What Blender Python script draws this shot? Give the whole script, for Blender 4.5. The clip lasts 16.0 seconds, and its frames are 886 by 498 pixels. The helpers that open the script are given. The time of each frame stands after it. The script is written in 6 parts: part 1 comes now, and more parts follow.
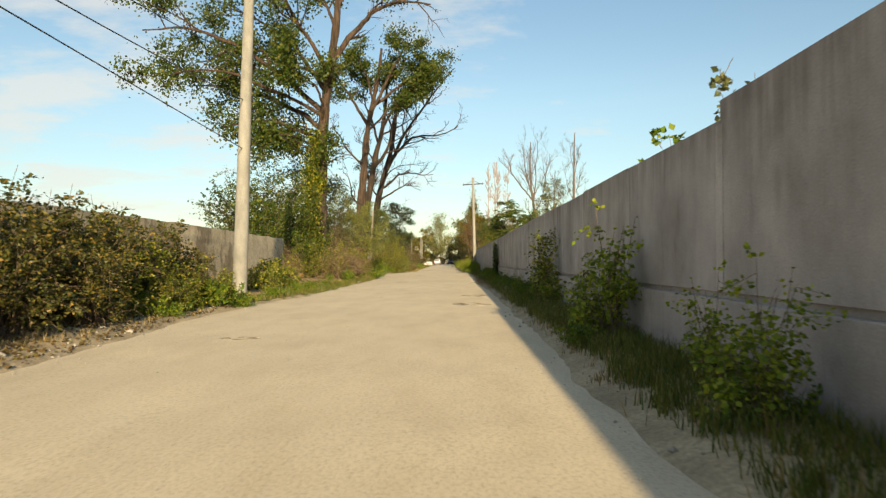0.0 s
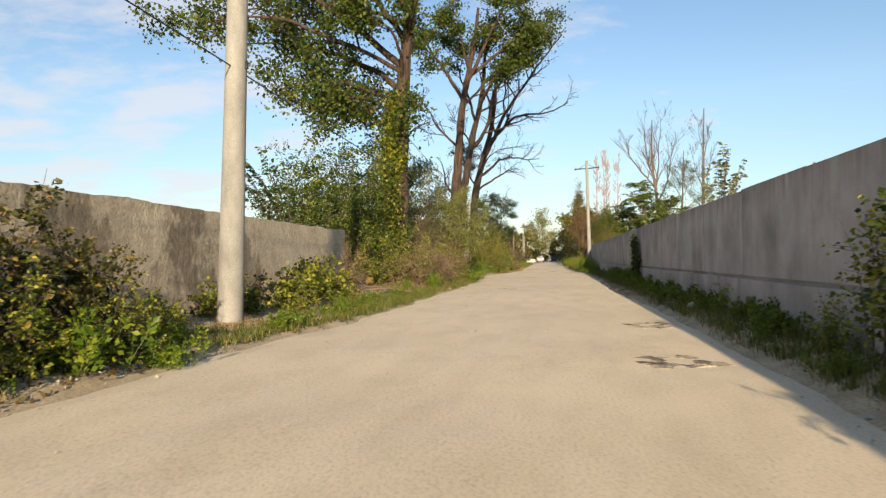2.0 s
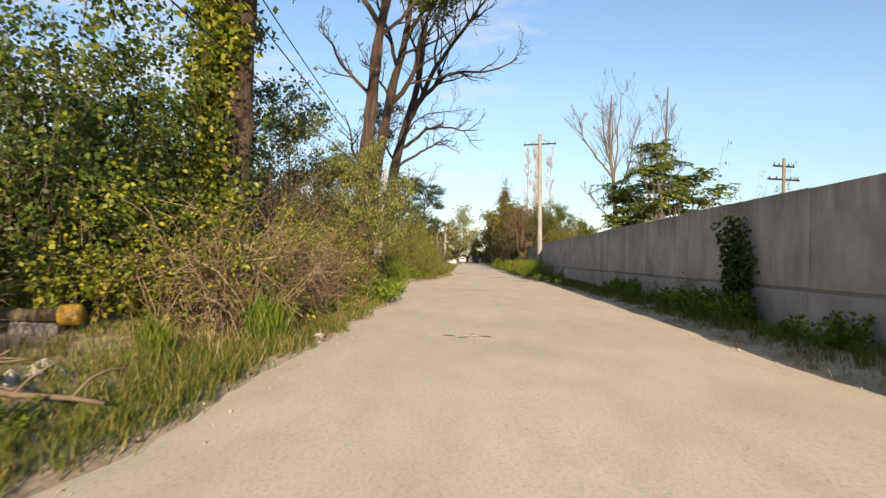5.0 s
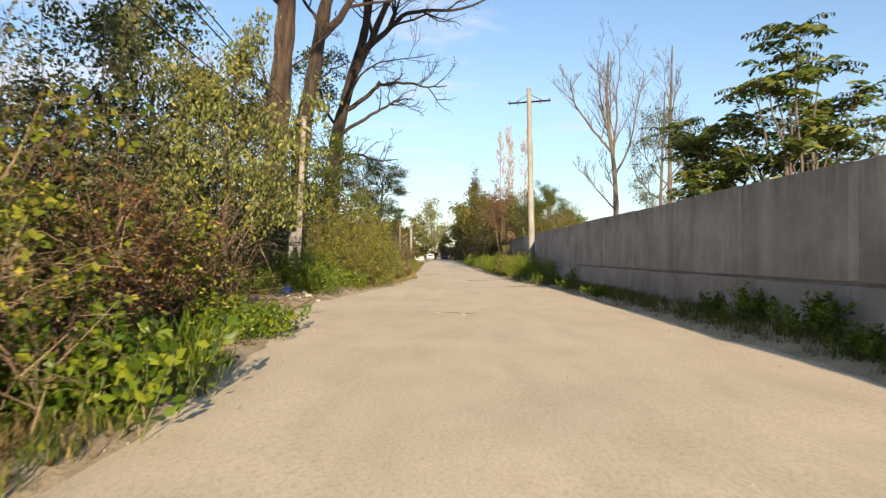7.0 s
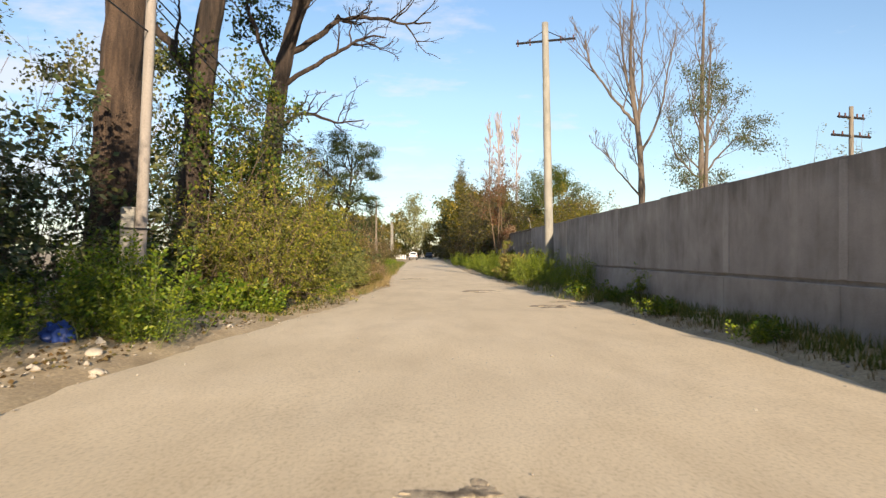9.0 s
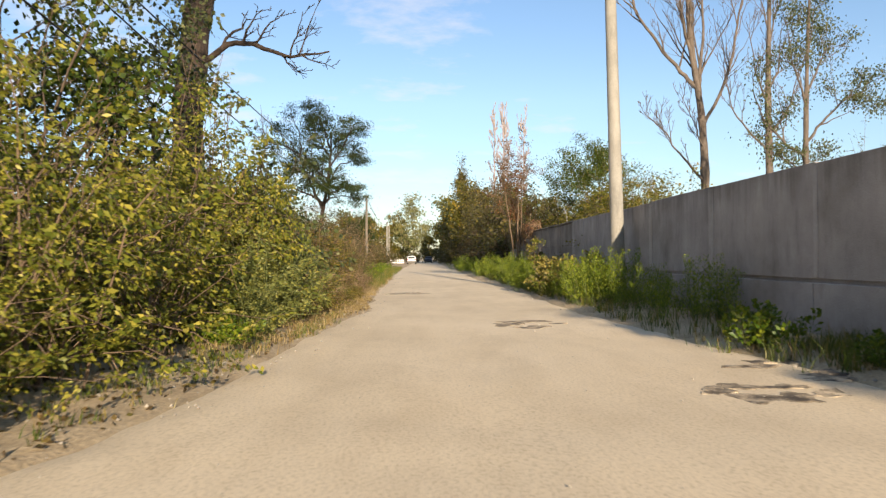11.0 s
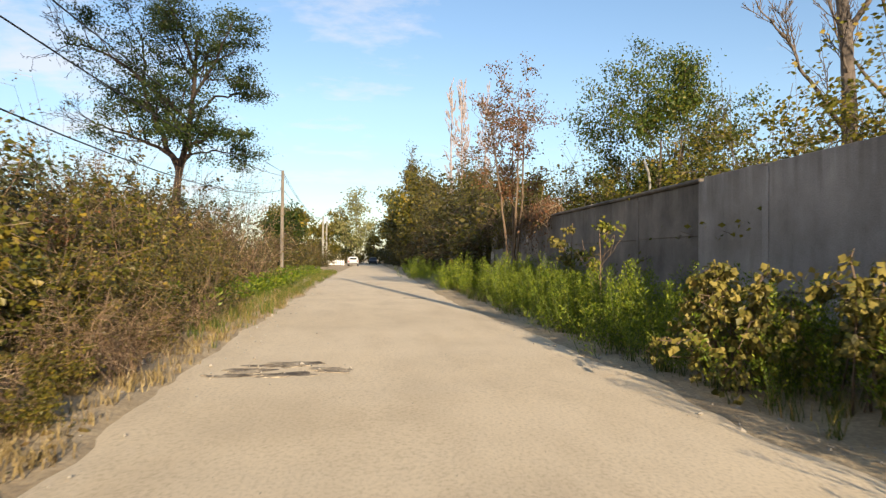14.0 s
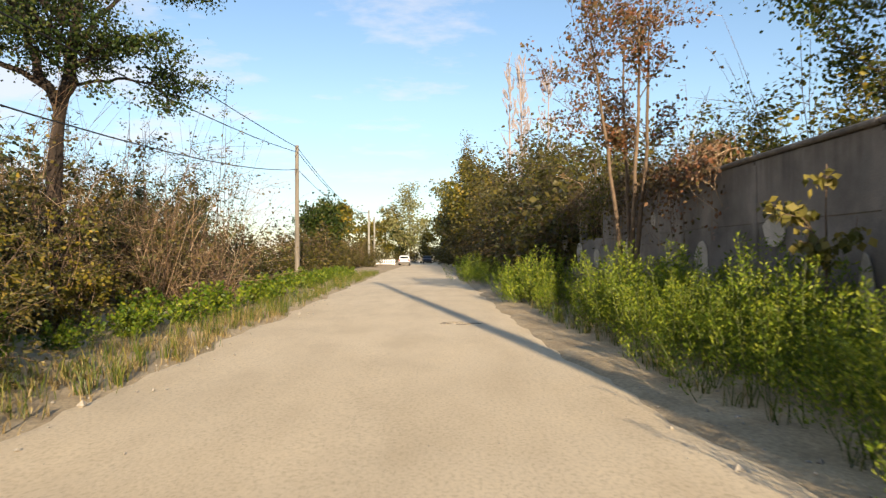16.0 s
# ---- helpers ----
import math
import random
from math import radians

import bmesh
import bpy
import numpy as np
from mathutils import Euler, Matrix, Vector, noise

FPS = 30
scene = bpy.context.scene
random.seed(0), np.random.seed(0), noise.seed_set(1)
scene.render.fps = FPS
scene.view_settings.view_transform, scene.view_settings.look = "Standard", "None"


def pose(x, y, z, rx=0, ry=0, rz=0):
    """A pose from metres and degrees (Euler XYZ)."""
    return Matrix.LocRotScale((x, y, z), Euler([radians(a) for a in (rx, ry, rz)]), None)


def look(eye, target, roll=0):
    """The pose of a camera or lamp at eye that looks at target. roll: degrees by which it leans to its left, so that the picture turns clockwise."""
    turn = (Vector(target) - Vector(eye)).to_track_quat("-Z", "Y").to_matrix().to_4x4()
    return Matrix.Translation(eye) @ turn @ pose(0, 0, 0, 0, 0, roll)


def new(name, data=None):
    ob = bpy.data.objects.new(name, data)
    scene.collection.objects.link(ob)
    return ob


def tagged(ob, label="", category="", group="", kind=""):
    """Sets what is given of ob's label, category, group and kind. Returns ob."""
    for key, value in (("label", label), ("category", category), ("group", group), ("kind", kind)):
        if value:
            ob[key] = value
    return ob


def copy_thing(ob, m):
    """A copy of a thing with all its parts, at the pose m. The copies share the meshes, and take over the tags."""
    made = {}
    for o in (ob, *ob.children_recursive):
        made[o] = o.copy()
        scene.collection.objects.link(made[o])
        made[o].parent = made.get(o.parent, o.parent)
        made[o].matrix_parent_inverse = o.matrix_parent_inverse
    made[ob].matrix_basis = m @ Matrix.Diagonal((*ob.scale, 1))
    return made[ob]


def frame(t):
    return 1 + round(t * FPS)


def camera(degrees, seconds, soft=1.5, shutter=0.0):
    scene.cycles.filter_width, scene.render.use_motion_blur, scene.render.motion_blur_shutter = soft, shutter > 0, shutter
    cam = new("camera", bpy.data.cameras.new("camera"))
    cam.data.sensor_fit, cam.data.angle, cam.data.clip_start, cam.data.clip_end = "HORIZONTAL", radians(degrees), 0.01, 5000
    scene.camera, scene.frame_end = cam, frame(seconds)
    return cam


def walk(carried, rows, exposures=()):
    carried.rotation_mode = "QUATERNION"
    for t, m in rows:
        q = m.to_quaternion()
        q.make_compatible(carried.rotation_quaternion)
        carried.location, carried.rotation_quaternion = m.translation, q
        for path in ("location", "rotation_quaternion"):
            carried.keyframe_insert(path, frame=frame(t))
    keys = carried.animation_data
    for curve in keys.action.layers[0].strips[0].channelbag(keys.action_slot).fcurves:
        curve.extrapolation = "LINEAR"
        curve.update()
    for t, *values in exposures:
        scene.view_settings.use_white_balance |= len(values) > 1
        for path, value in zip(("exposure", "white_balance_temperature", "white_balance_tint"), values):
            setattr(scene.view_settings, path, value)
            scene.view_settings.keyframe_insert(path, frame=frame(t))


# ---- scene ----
cam = camera(66.0, 16.0, soft=1.35, shutter=0.18)
PATH = [
    (0, (0.000, 0.000, 1.159), (-0.388, 19.993, 1.506), -0.02),
    (0.5, (-0.100, 2.528, 1.175), (-0.752, 22.516, 1.361), -0.03),
    (1, (-0.289, 5.007, 1.188), (-1.765, 24.950, 1.465), -0.97),
    (1.5, (-0.589, 7.475, 1.211), (-3.141, 27.311, 1.340), -0.10),
    (2, (-1.006, 9.954, 1.223), (-4.301, 29.678, 1.500), -0.38),
    (2.5, (-1.468, 12.534, 1.240), (-5.088, 32.202, 1.438), -0.62),
    (3, (-1.873, 15.010, 1.188), (-5.262, 34.720, 1.371), -1.42),
    (3.5, (-2.260, 17.678, 1.208), (-5.176, 37.463, 1.440), -0.22),
    (4, (-2.569, 20.508, 1.228), (-4.822, 40.379, 1.494), 0.09),
    (4.5, (-2.799, 23.421, 1.208), (-4.356, 43.358, 1.530), 0.51),
    (5, (-2.938, 26.406, 1.217), (-3.793, 46.386, 1.482), 1.33),
    (5.2, (-2.980, 27.597, 1.220), (-3.618, 47.586, 1.467), 1.10),
    (7.3, (-3.055, 40.777, 1.199), (-2.862, 60.775, 1.377), 0.55),
    (7.5, (-3.049, 41.897, 1.204), (-2.786, 61.895, 1.378), 0.74),
    (8, (-3.037, 44.653, 1.204), (-2.658, 64.648, 1.397), 0.24),
    (8.5, (-3.016, 47.264, 1.200), (-2.543, 67.257, 1.464), 0.12),
    (9, (-2.981, 49.790, 1.201), (-2.428, 69.781, 1.341), 0.16),
    (9.2, (-2.964, 50.796, 1.201), (-2.442, 70.789, 1.389), -0.34),
    (11.3, (-3.012, 61.065, 1.181), (-2.427, 81.055, 1.433), -0.28),
    (11.5, (-2.996, 62.096, 1.185), (-2.502, 82.089, 1.389), -0.42),
    (12, (-3.001, 64.666, 1.188), (-2.809, 84.663, 1.450), 0.08),
    (12.5, (-3.018, 67.129, 1.181), (-2.875, 87.126, 1.495), 0.89),
    (13, (-2.969, 69.659, 1.190), (-2.371, 89.649, 1.465), 1.49),
    (13.5, (-2.794, 72.106, 1.214), (-1.419, 92.056, 1.510), 0.66),
    (14, (-2.596, 74.524, 1.222), (-0.446, 94.406, 1.523), 0.49),
    (14.5, (-2.321, 76.779, 1.218), (0.150, 96.621, 1.625), -0.11),
    (15, (-2.088, 79.099, 1.224), (0.178, 98.969, 1.488), -0.58),
    (15.5, (-1.897, 81.306, 1.203), (-0.302, 101.241, 1.394), -0.11),
    (16, (-1.793, 83.494, 1.198), (-1.326, 103.487, 1.439), -0.30),
]
# the picture starts warmer and darker, and ends a little warmer
TINTS = [(0, 0.77, 7650, 3), (0.7, 0.77, 7450, 4), (1.5, 0.76, 7000, 8), (2.3, 0.75, 6700, 10), (4.0, 0.79, 6650, 11), (5.5, 0.85, 6650, 11), (9.0, 0.92, 6650, 12), (11.5, 0.92, 6650, 12), (14.0, 0.93, 6750, 11), (15.0, 0.95, 6850, 11), (16.0, 0.95, 6850, 11)]
walk(cam, [(t, look(eye, target, roll)) for t, eye, target, roll in PATH], TINTS)

# ---- world, sun and exposure ----
SUN_EL, SUN_X, SUN_Y = 14.8, 0.155, -0.988
world = bpy.data.worlds.new("sky")
scene.world = world
world.use_nodes = True
wn, wl = world.node_tree.nodes, world.node_tree.links
wn.clear()
sky = wn.new("ShaderNodeTexSky")
sky.sky_type, sky.sun_disc = "NISHITA", False
sky.sun_elevation, sky.sun_rotation = radians(SUN_EL), math.atan2(SUN_X, SUN_Y)
sky.air_density, sky.dust_density, sky.ozone_density = 1.0, 0.15, 1.5
back, wout = wn.new("ShaderNodeBackground"), wn.new("ShaderNodeOutputWorld")
back.inputs["Strength"].default_value = 0.102
# thin broken cloud, spread over the whole sky as on a layer overhead
gen, sep, com = wn.new("ShaderNodeTexCoord"), wn.new("ShaderNodeSeparateXYZ"), wn.new("ShaderNodeCombineXYZ")
wl.new(gen.outputs["Generated"], sep.inputs[0])
lift = wn.new("ShaderNodeMath")
lift.operation, lift.inputs[1].default_value = "ADD", 0.16
wl.new(sep.outputs[2], lift.inputs[0])
for i in (0, 1):
    dv = wn.new("ShaderNodeMath")
    dv.operation = "DIVIDE"
    wl.new(sep.outputs[i], dv.inputs[0])
    wl.new(lift.outputs[0], dv.inputs[1])
    wl.new(dv.outputs[0], com.inputs[i])
cl, cm = wn.new("ShaderNodeTexNoise"), wn.new("ShaderNodeMapping")
cm.inputs["Location"].default_value, cm.inputs["Scale"].default_value = (1.1, 4.2, 0), (0.9, 1.3, 1)
cl.inputs["Scale"].default_value, cl.inputs["Detail"].default_value, cl.inputs["Roughness"].default_value = 2.2, 9, 0.6
wl.new(com.outputs[0], cm.inputs["Vector"])
wl.new(cm.outputs[0], cl.inputs["Vector"])
cr = wn.new("ShaderNodeValToRGB")
cr.color_ramp.elements[0].position, cr.color_ramp.elements[1].position = 0.54, 0.7
cr.color_ramp.elements[1].color = (0.62, 0.62, 0.62, 1)
west = wn.new("ShaderNodeMath")
west.operation, west.inputs[1].default_value = "MULTIPLY_ADD", -0.2
wl.new(sep.outputs[0], west.inputs[0])
wl.new(cl.outputs["Fac"], west.inputs[2])
wl.new(west.outputs[0], cr.inputs["Fac"])
cmix = wn.new("ShaderNodeMix")
cmix.data_type = "RGBA"
wl.new(cr.outputs["Color"], cmix.inputs[0])
# cooler, thinner air along the horizon
low, tone = wn.new("ShaderNodeValToRGB"), wn.new("ShaderNodeMix")
high = low.color_ramp.elements.new(0.6)
for stop, at_, c in zip(low.color_ramp.elements, (0.0, 0.22, 0.6), ((0.6, 0.66, 0.8, 1), (0.94, 0.97, 1.02, 1), (0.88, 1.02, 1.14, 1))):
    stop.position, stop.color = at_, c
wl.new(sep.outputs[2], low.inputs["Fac"])
tone.data_type, tone.blend_type, tone.inputs[0].default_value = "RGBA", "MULTIPLY", 1.0
wl.new(sky.outputs[0], tone.inputs[6])
wl.new(low.outputs["Color"], tone.inputs[7])
wl.new(tone.outputs[2], cmix.inputs[6])
cmix.inputs[7].default_value = (4.9, 4.85, 5.15, 1)
wl.new(cmix.outputs[2], back.inputs["Color"])
wl.new(back.outputs[0], wout.inputs["Surface"])

sun = new("sun", bpy.data.lights.new("sun", "SUN"))
sun.data.energy, sun.data.angle, sun.data.color = 5.0, radians(0.6), (1.0, 0.84, 0.62)
k = math.cos(radians(SUN_EL))
sun.matrix_world = look((SUN_X * k * 90, SUN_Y * k * 90, math.sin(radians(SUN_EL)) * 90), (0, 0, 0))

# ---- materials ----
def mat(name):
    m = bpy.data.materials.new(name)
    m.use_nodes = True
    n, l = m.node_tree.nodes, m.node_tree.links
    return m, n, l, n["Principled BSDF"]


def ramp(n, l, src, stops):
    r = n.new("ShaderNodeValToRGB")
    e = r.color_ramp.elements
    while len(e) < len(stops):
        e.new(0.5)
    for i, (p, c) in enumerate(stops):
        e[i].position, e[i].color = p, (*c, 1)
    l.new(src, r.inputs["Fac"])
    return r.outputs["Color"]


def noise_of(n, l, scale, detail=6, stretch=(1, 1, 1), rough=0.6, coord="Object"):
    tc, mp, nz = n.new("ShaderNodeTexCoord"), n.new("ShaderNodeMapping"), n.new("ShaderNodeTexNoise")
    mp.inputs["Scale"].default_value = stretch
    nz.inputs["Scale"].default_value, nz.inputs["Detail"].default_value, nz.inputs["Roughness"].default_value = scale, detail, rough
    l.new(tc.outputs[coord], mp.inputs["Vector"])
    l.new(mp.outputs[0], nz.inputs["Vector"])
    return nz.outputs["Fac"]


def mix(n, l, fac, a, b, blend="MIX"):
    m = n.new("ShaderNodeMix")
    m.data_type, m.blend_type = "RGBA", blend
    for key, v in ((0, fac), (6, a), (7, b)):
        if hasattr(v, "is_output"):
            l.new(v, m.inputs[key])
        else:
            m.inputs[key].default_value = v if key == 0 else (*v, 1)
    return m.outputs[2]


def bump(n, l, b, height, strength, dist=0.02):
    bp = n.new("ShaderNodeBump")
    bp.inputs["Strength"].default_value, bp.inputs["Distance"].default_value = strength, dist
    l.new(height, bp.inputs["Height"])
    l.new(bp.outputs[0], b.inputs["Normal"])


def surface(name, stops, scale=3.0, fine=40.0, stretch=(1, 1, 1), rough=0.9, relief=0.5, dist=0.01, fine_dark=0.75, metal=0.0):
    """A mottled surface: a coarse colour noise, a fine grain over it, and relief from both."""
    m, n, l, b = mat(name)
    coarse, grain = noise_of(n, l, scale, 8, stretch), noise_of(n, l, fine, 4)
    c = ramp(n, l, coarse, stops)
    g = ramp(n, l, grain, [(0.3, (fine_dark,) * 3), (0.7, (1.1, 1.1, 1.1))])
    l.new(mix(n, l, 1.0, c, g, "MULTIPLY"), b.inputs["Base Color"])
    b.inputs["Roughness"].default_value, b.inputs["Metallic"].default_value = rough, metal
    bump(n, l, b, mix(n, l, 0.5, coarse, grain), relief, dist)
    return m


def leafy(name, stops, through_light=0.24, rough=0.45):
    """Leaves: each its own tint, part of the light passes through."""
    m, n, l, b = mat(name)
    geo = n.new("ShaderNodeNewGeometry")
    c = ramp(n, l, geo.outputs["Random Per Island"], [(p, (r * 0.82, g * 0.76, bl * 0.58)) for p, (r, g, bl) in stops])
    l.new(c, b.inputs["Base Color"])
    b.inputs["Roughness"].default_value = rough
    b.inputs["Specular IOR Level"].default_value = 0.28
    t, mx = n.new("ShaderNodeBsdfTranslucent"), n.new("ShaderNodeMixShader")
    l.new(c, t.inputs["Color"])
    mx.inputs[0].default_value = through_light
    l.new(b.outputs[0], mx.inputs[1])
    l.new(t.outputs[0], mx.inputs[2])
    l.new(mx.outputs[0], n["Material Output"].inputs["Surface"])
    return m


def plain(name, c, rough=0.6, metal=0.0):
    m, n, l, b = mat(name)
    b.inputs["Base Color"].default_value, b.inputs["Roughness"].default_value, b.inputs["Metallic"].default_value = (*c, 1), rough, metal
    return m


M = {}
M["green"] = leafy("leaf_green", [(0.0, (0.035, 0.07, 0.012)), (0.45, (0.07, 0.12, 0.02)), (0.8, (0.13, 0.17, 0.03)), (1.0, (0.24, 0.22, 0.04))])
M["poplar"] = leafy("leaf_poplar", [(0.0, (0.03, 0.065, 0.012)), (0.6, (0.075, 0.12, 0.02)), (0.95, (0.14, 0.16, 0.035)), (1.0, (0.22, 0.18, 0.045))])
M["olive"] = leafy("leaf_olive", [(0.0, (0.06, 0.07, 0.014)), (0.5, (0.13, 0.13, 0.025)), (0.85, (0.24, 0.2, 0.035)), (1.0, (0.36, 0.26, 0.05))])
M["yellow"] = leafy("leaf_yellow", [(0.0, (0.07, 0.1, 0.014)), (0.45, (0.16, 0.19, 0.03)), (0.8, (0.28, 0.28, 0.05)), (1.0, (0.44, 0.4, 0.09))])
M["hedge"] = leafy("leaf_hedge", [(0.0, (0.036, 0.05, 0.015)), (0.5, (0.095, 0.105, 0.026)), (0.85, (0.185, 0.16, 0.042)), (1.0, (0.34, 0.22, 0.07))])
M["bright"] = leafy("leaf_bright", [(0.0, (0.05, 0.11, 0.012)), (0.5, (0.12, 0.2, 0.018)), (1.0, (0.26, 0.31, 0.035))])
M["vine"] = leafy("leaf_vine", [(0.0, (0.045, 0.08, 0.012)), (0.4, (0.13, 0.18, 0.025)), (0.8, (0.31, 0.34, 0.05)), (1.0, (0.52, 0.46, 0.1))], 0.35, 0.4)
M["ivy"] = leafy("leaf_ivy", [(0.0, (0.03, 0.06, 0.012)), (0.5, (0.075, 0.125, 0.02)), (0.85, (0.15, 0.2, 0.035)), (1.0, (0.3, 0.3, 0.06))], 0.28, 0.45)
M["plume"] = leafy("leaf_plume", [(0.0, (0.09, 0.16, 0.02)), (0.5, (0.19, 0.29, 0.03)), (1.0, (0.45, 0.52, 0.07))], 0.4)
M["pale"] = leafy("leaf_pale", [(0.0, (0.09, 0.11, 0.03)), (0.5, (0.23, 0.21, 0.06)), (1.0, (0.42, 0.36, 0.13))], 0.3)
# dark leaf tone that carries the shade of the thickets on the left
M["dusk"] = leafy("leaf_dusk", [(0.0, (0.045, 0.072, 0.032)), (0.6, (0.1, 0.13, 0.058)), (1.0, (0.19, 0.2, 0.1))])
M["far_olive"] = leafy("leaf_far_olive", [(0.0, (0.045, 0.05, 0.016)), (0.5, (0.088, 0.086, 0.024)), (1.0, (0.165, 0.14, 0.038))])
M["dull"] = leafy("leaf_dull", [(0.0, (0.04, 0.05, 0.018)), (0.5, (0.095, 0.092, 0.032)), (0.85, (0.17, 0.14, 0.045)), (1.0, (0.3, 0.23, 0.07))])
M["over"] = leafy("leaf_over", [(0.0, (0.045, 0.055, 0.012)), (0.5, (0.105, 0.115, 0.022)), (1.0, (0.22, 0.2, 0.04))])
M["sallow"] = leafy("leaf_sallow", [(0.0, (0.095, 0.13, 0.045)), (0.5, (0.2, 0.24, 0.078)), (0.85, (0.31, 0.335, 0.115)), (1.0, (0.46, 0.43, 0.13))], 0.3)
M["fringe"] = leafy("leaf_fringe", [(0.0, (0.07, 0.09, 0.014)), (0.5, (0.16, 0.165, 0.026)), (0.85, (0.26, 0.24, 0.04)), (1.0, (0.34, 0.25, 0.06))], 0.3)
# olive leaves lightened: the haze of distance is mixed into the colour
M["far_haze"] = leafy("leaf_far_haze", [(0.0, (0.16, 0.18, 0.08)), (0.6, (0.29, 0.3, 0.14)), (1.0, (0.42, 0.4, 0.22))], 0.35)
M["brown"] = leafy("leaf_brown", [(0.0, (0.075, 0.055, 0.032)), (0.5, (0.15, 0.105, 0.055)), (0.8, (0.14, 0.13, 0.045)), (1.0, (0.25, 0.165, 0.085))])
M["rust"] = leafy("leaf_rust", [(0.0, (0.08, 0.08, 0.035)), (0.5, (0.17, 0.105, 0.06)), (1.0, (0.3, 0.13, 0.085))])
M["dark"] = leafy("leaf_dark", [(0.0, (0.02, 0.045, 0.012)), (0.6, (0.045, 0.08, 0.018)), (1.0, (0.1, 0.12, 0.03))])
M["grey_green"] = leafy("leaf_grey_green", [(0.0, (0.075, 0.1, 0.05)), (0.6, (0.16, 0.185, 0.085)), (1.0, (0.27, 0.26, 0.13))])
M["straw"] = leafy("dry_straw", [(0.0, (0.17, 0.13, 0.07)), (0.6, (0.32, 0.25, 0.14)), (1.0, (0.48, 0.4, 0.24))], 0.2)
M["grass"] = leafy("grass_blade", [(0.0, (0.05, 0.09, 0.016)), (0.55, (0.12, 0.17, 0.03)), (0.85, (0.24, 0.22, 0.06)), (1.0, (0.4, 0.3, 0.14))], 0.25)
M["bark"] = surface("bark_brown", [(0.32, (0.045, 0.03, 0.02)), (0.52, (0.18, 0.115, 0.07)), (0.72, (0.3, 0.2, 0.125))], 7, 30, (1, 1, 0.13), 0.95, 1.0, 0.12, 0.6)
M["bark_dark"] = surface("bark_dark", [(0.32, (0.016, 0.011, 0.008)), (0.52, (0.055, 0.037, 0.026)), (0.72, (0.1, 0.068, 0.047))], 7, 30, (1, 1, 0.13), 0.95, 1.0, 0.1, 0.6)
M["bark_mid"] = surface("bark_mid", [(0.32, (0.022, 0.014, 0.01)), (0.52, (0.085, 0.053, 0.034)), (0.72, (0.155, 0.1, 0.064))], 7, 30, (1, 1, 0.13), 0.95, 1.0, 0.12, 0.6)
M["bark_pale"] = surface("bark_pale", [(0.3, (0.27, 0.22, 0.21)), (0.7, (0.42, 0.36, 0.34))], 4, 30)
M["bark_grey"] = surface("bark_grey", [(0.3, (0.075, 0.058, 0.046)), (0.6, (0.155, 0.122, 0.096)), (0.8, (0.24, 0.195, 0.155))], 6, 40, (1, 1, 0.3), 0.9, 0.6, 0.02)
M["twig"] = surface("twig_dry", [(0.3, (0.1, 0.066, 0.042)), (0.6, (0.19, 0.13, 0.082)), (0.8, (0.29, 0.205, 0.135))], 5, 60, (1, 1, 1), 0.9, 0.3, 0.004)
M["twig_dark"] = surface("twig_dark", [(0.3, (0.06, 0.045, 0.03)), (0.7, (0.14, 0.1, 0.065))], 5, 60, (1, 1, 1), 0.9, 0.3, 0.004)
def canes():
    """Dead canes: each its own shade between grey-brown and straw."""
    m, n, l, b = mat("dead_cane")
    geo = n.new("ShaderNodeNewGeometry")
    l.new(ramp(n, l, geo.outputs["Random Per Island"], [(0.0, (0.075, 0.047, 0.03)), (0.5, (0.21, 0.128, 0.074)), (0.85, (0.36, 0.248, 0.152)), (1.0, (0.48, 0.37, 0.235))]), b.inputs["Base Color"])
    b.inputs["Roughness"].default_value = 0.9
    return m


M["cane"] = canes()
M["stalk"] = surface("green_stalk", [(0.3, (0.09, 0.13, 0.03)), (0.7, (0.2, 0.2, 0.07))], 5, 60)
M["pole"] = surface("pole_concrete", [(0.3, (0.185, 0.173, 0.15)), (0.52, (0.29, 0.273, 0.237)), (0.75, (0.37, 0.345, 0.3))], 3.0, 45, (1, 1, 0.35), 0.9, 0.4, 0.008, 0.76)
M["wood_pole"] = surface("pole_timber", [(0.3, (0.13, 0.11, 0.085)), (0.6, (0.23, 0.195, 0.155)), (0.8, (0.31, 0.27, 0.22))], 6, 50, (1, 1, 0.1), 0.9, 0.6, 0.01)
M["wood_grey"] = surface("pole_timber_grey", [(0.3, (0.22, 0.19, 0.165)), (0.6, (0.34, 0.3, 0.265)), (0.8, (0.43, 0.385, 0.34))], 6, 50, (1, 1, 0.1), 0.9, 0.6, 0.01)
M["steel"] = plain("dark_steel", (0.045, 0.045, 0.048), 0.6, 0.6)
M["cable"] = plain("cable_black", (0.02, 0.02, 0.022), 0.6)
M["ceramic"] = plain("insulator_brown", (0.12, 0.05, 0.03), 0.25)
M["rubble"] = surface("rubble_pale", [(0.3, (0.36, 0.31, 0.24)), (0.7, (0.56, 0.5, 0.42))], 4, 50)
M["stone"] = surface("stone_grey", [(0.3, (0.24, 0.21, 0.17)), (0.7, (0.46, 0.41, 0.34))], 5, 50)
M["blue_film"] = plain("blue_plastic", (0.03, 0.07, 0.28), 0.4)


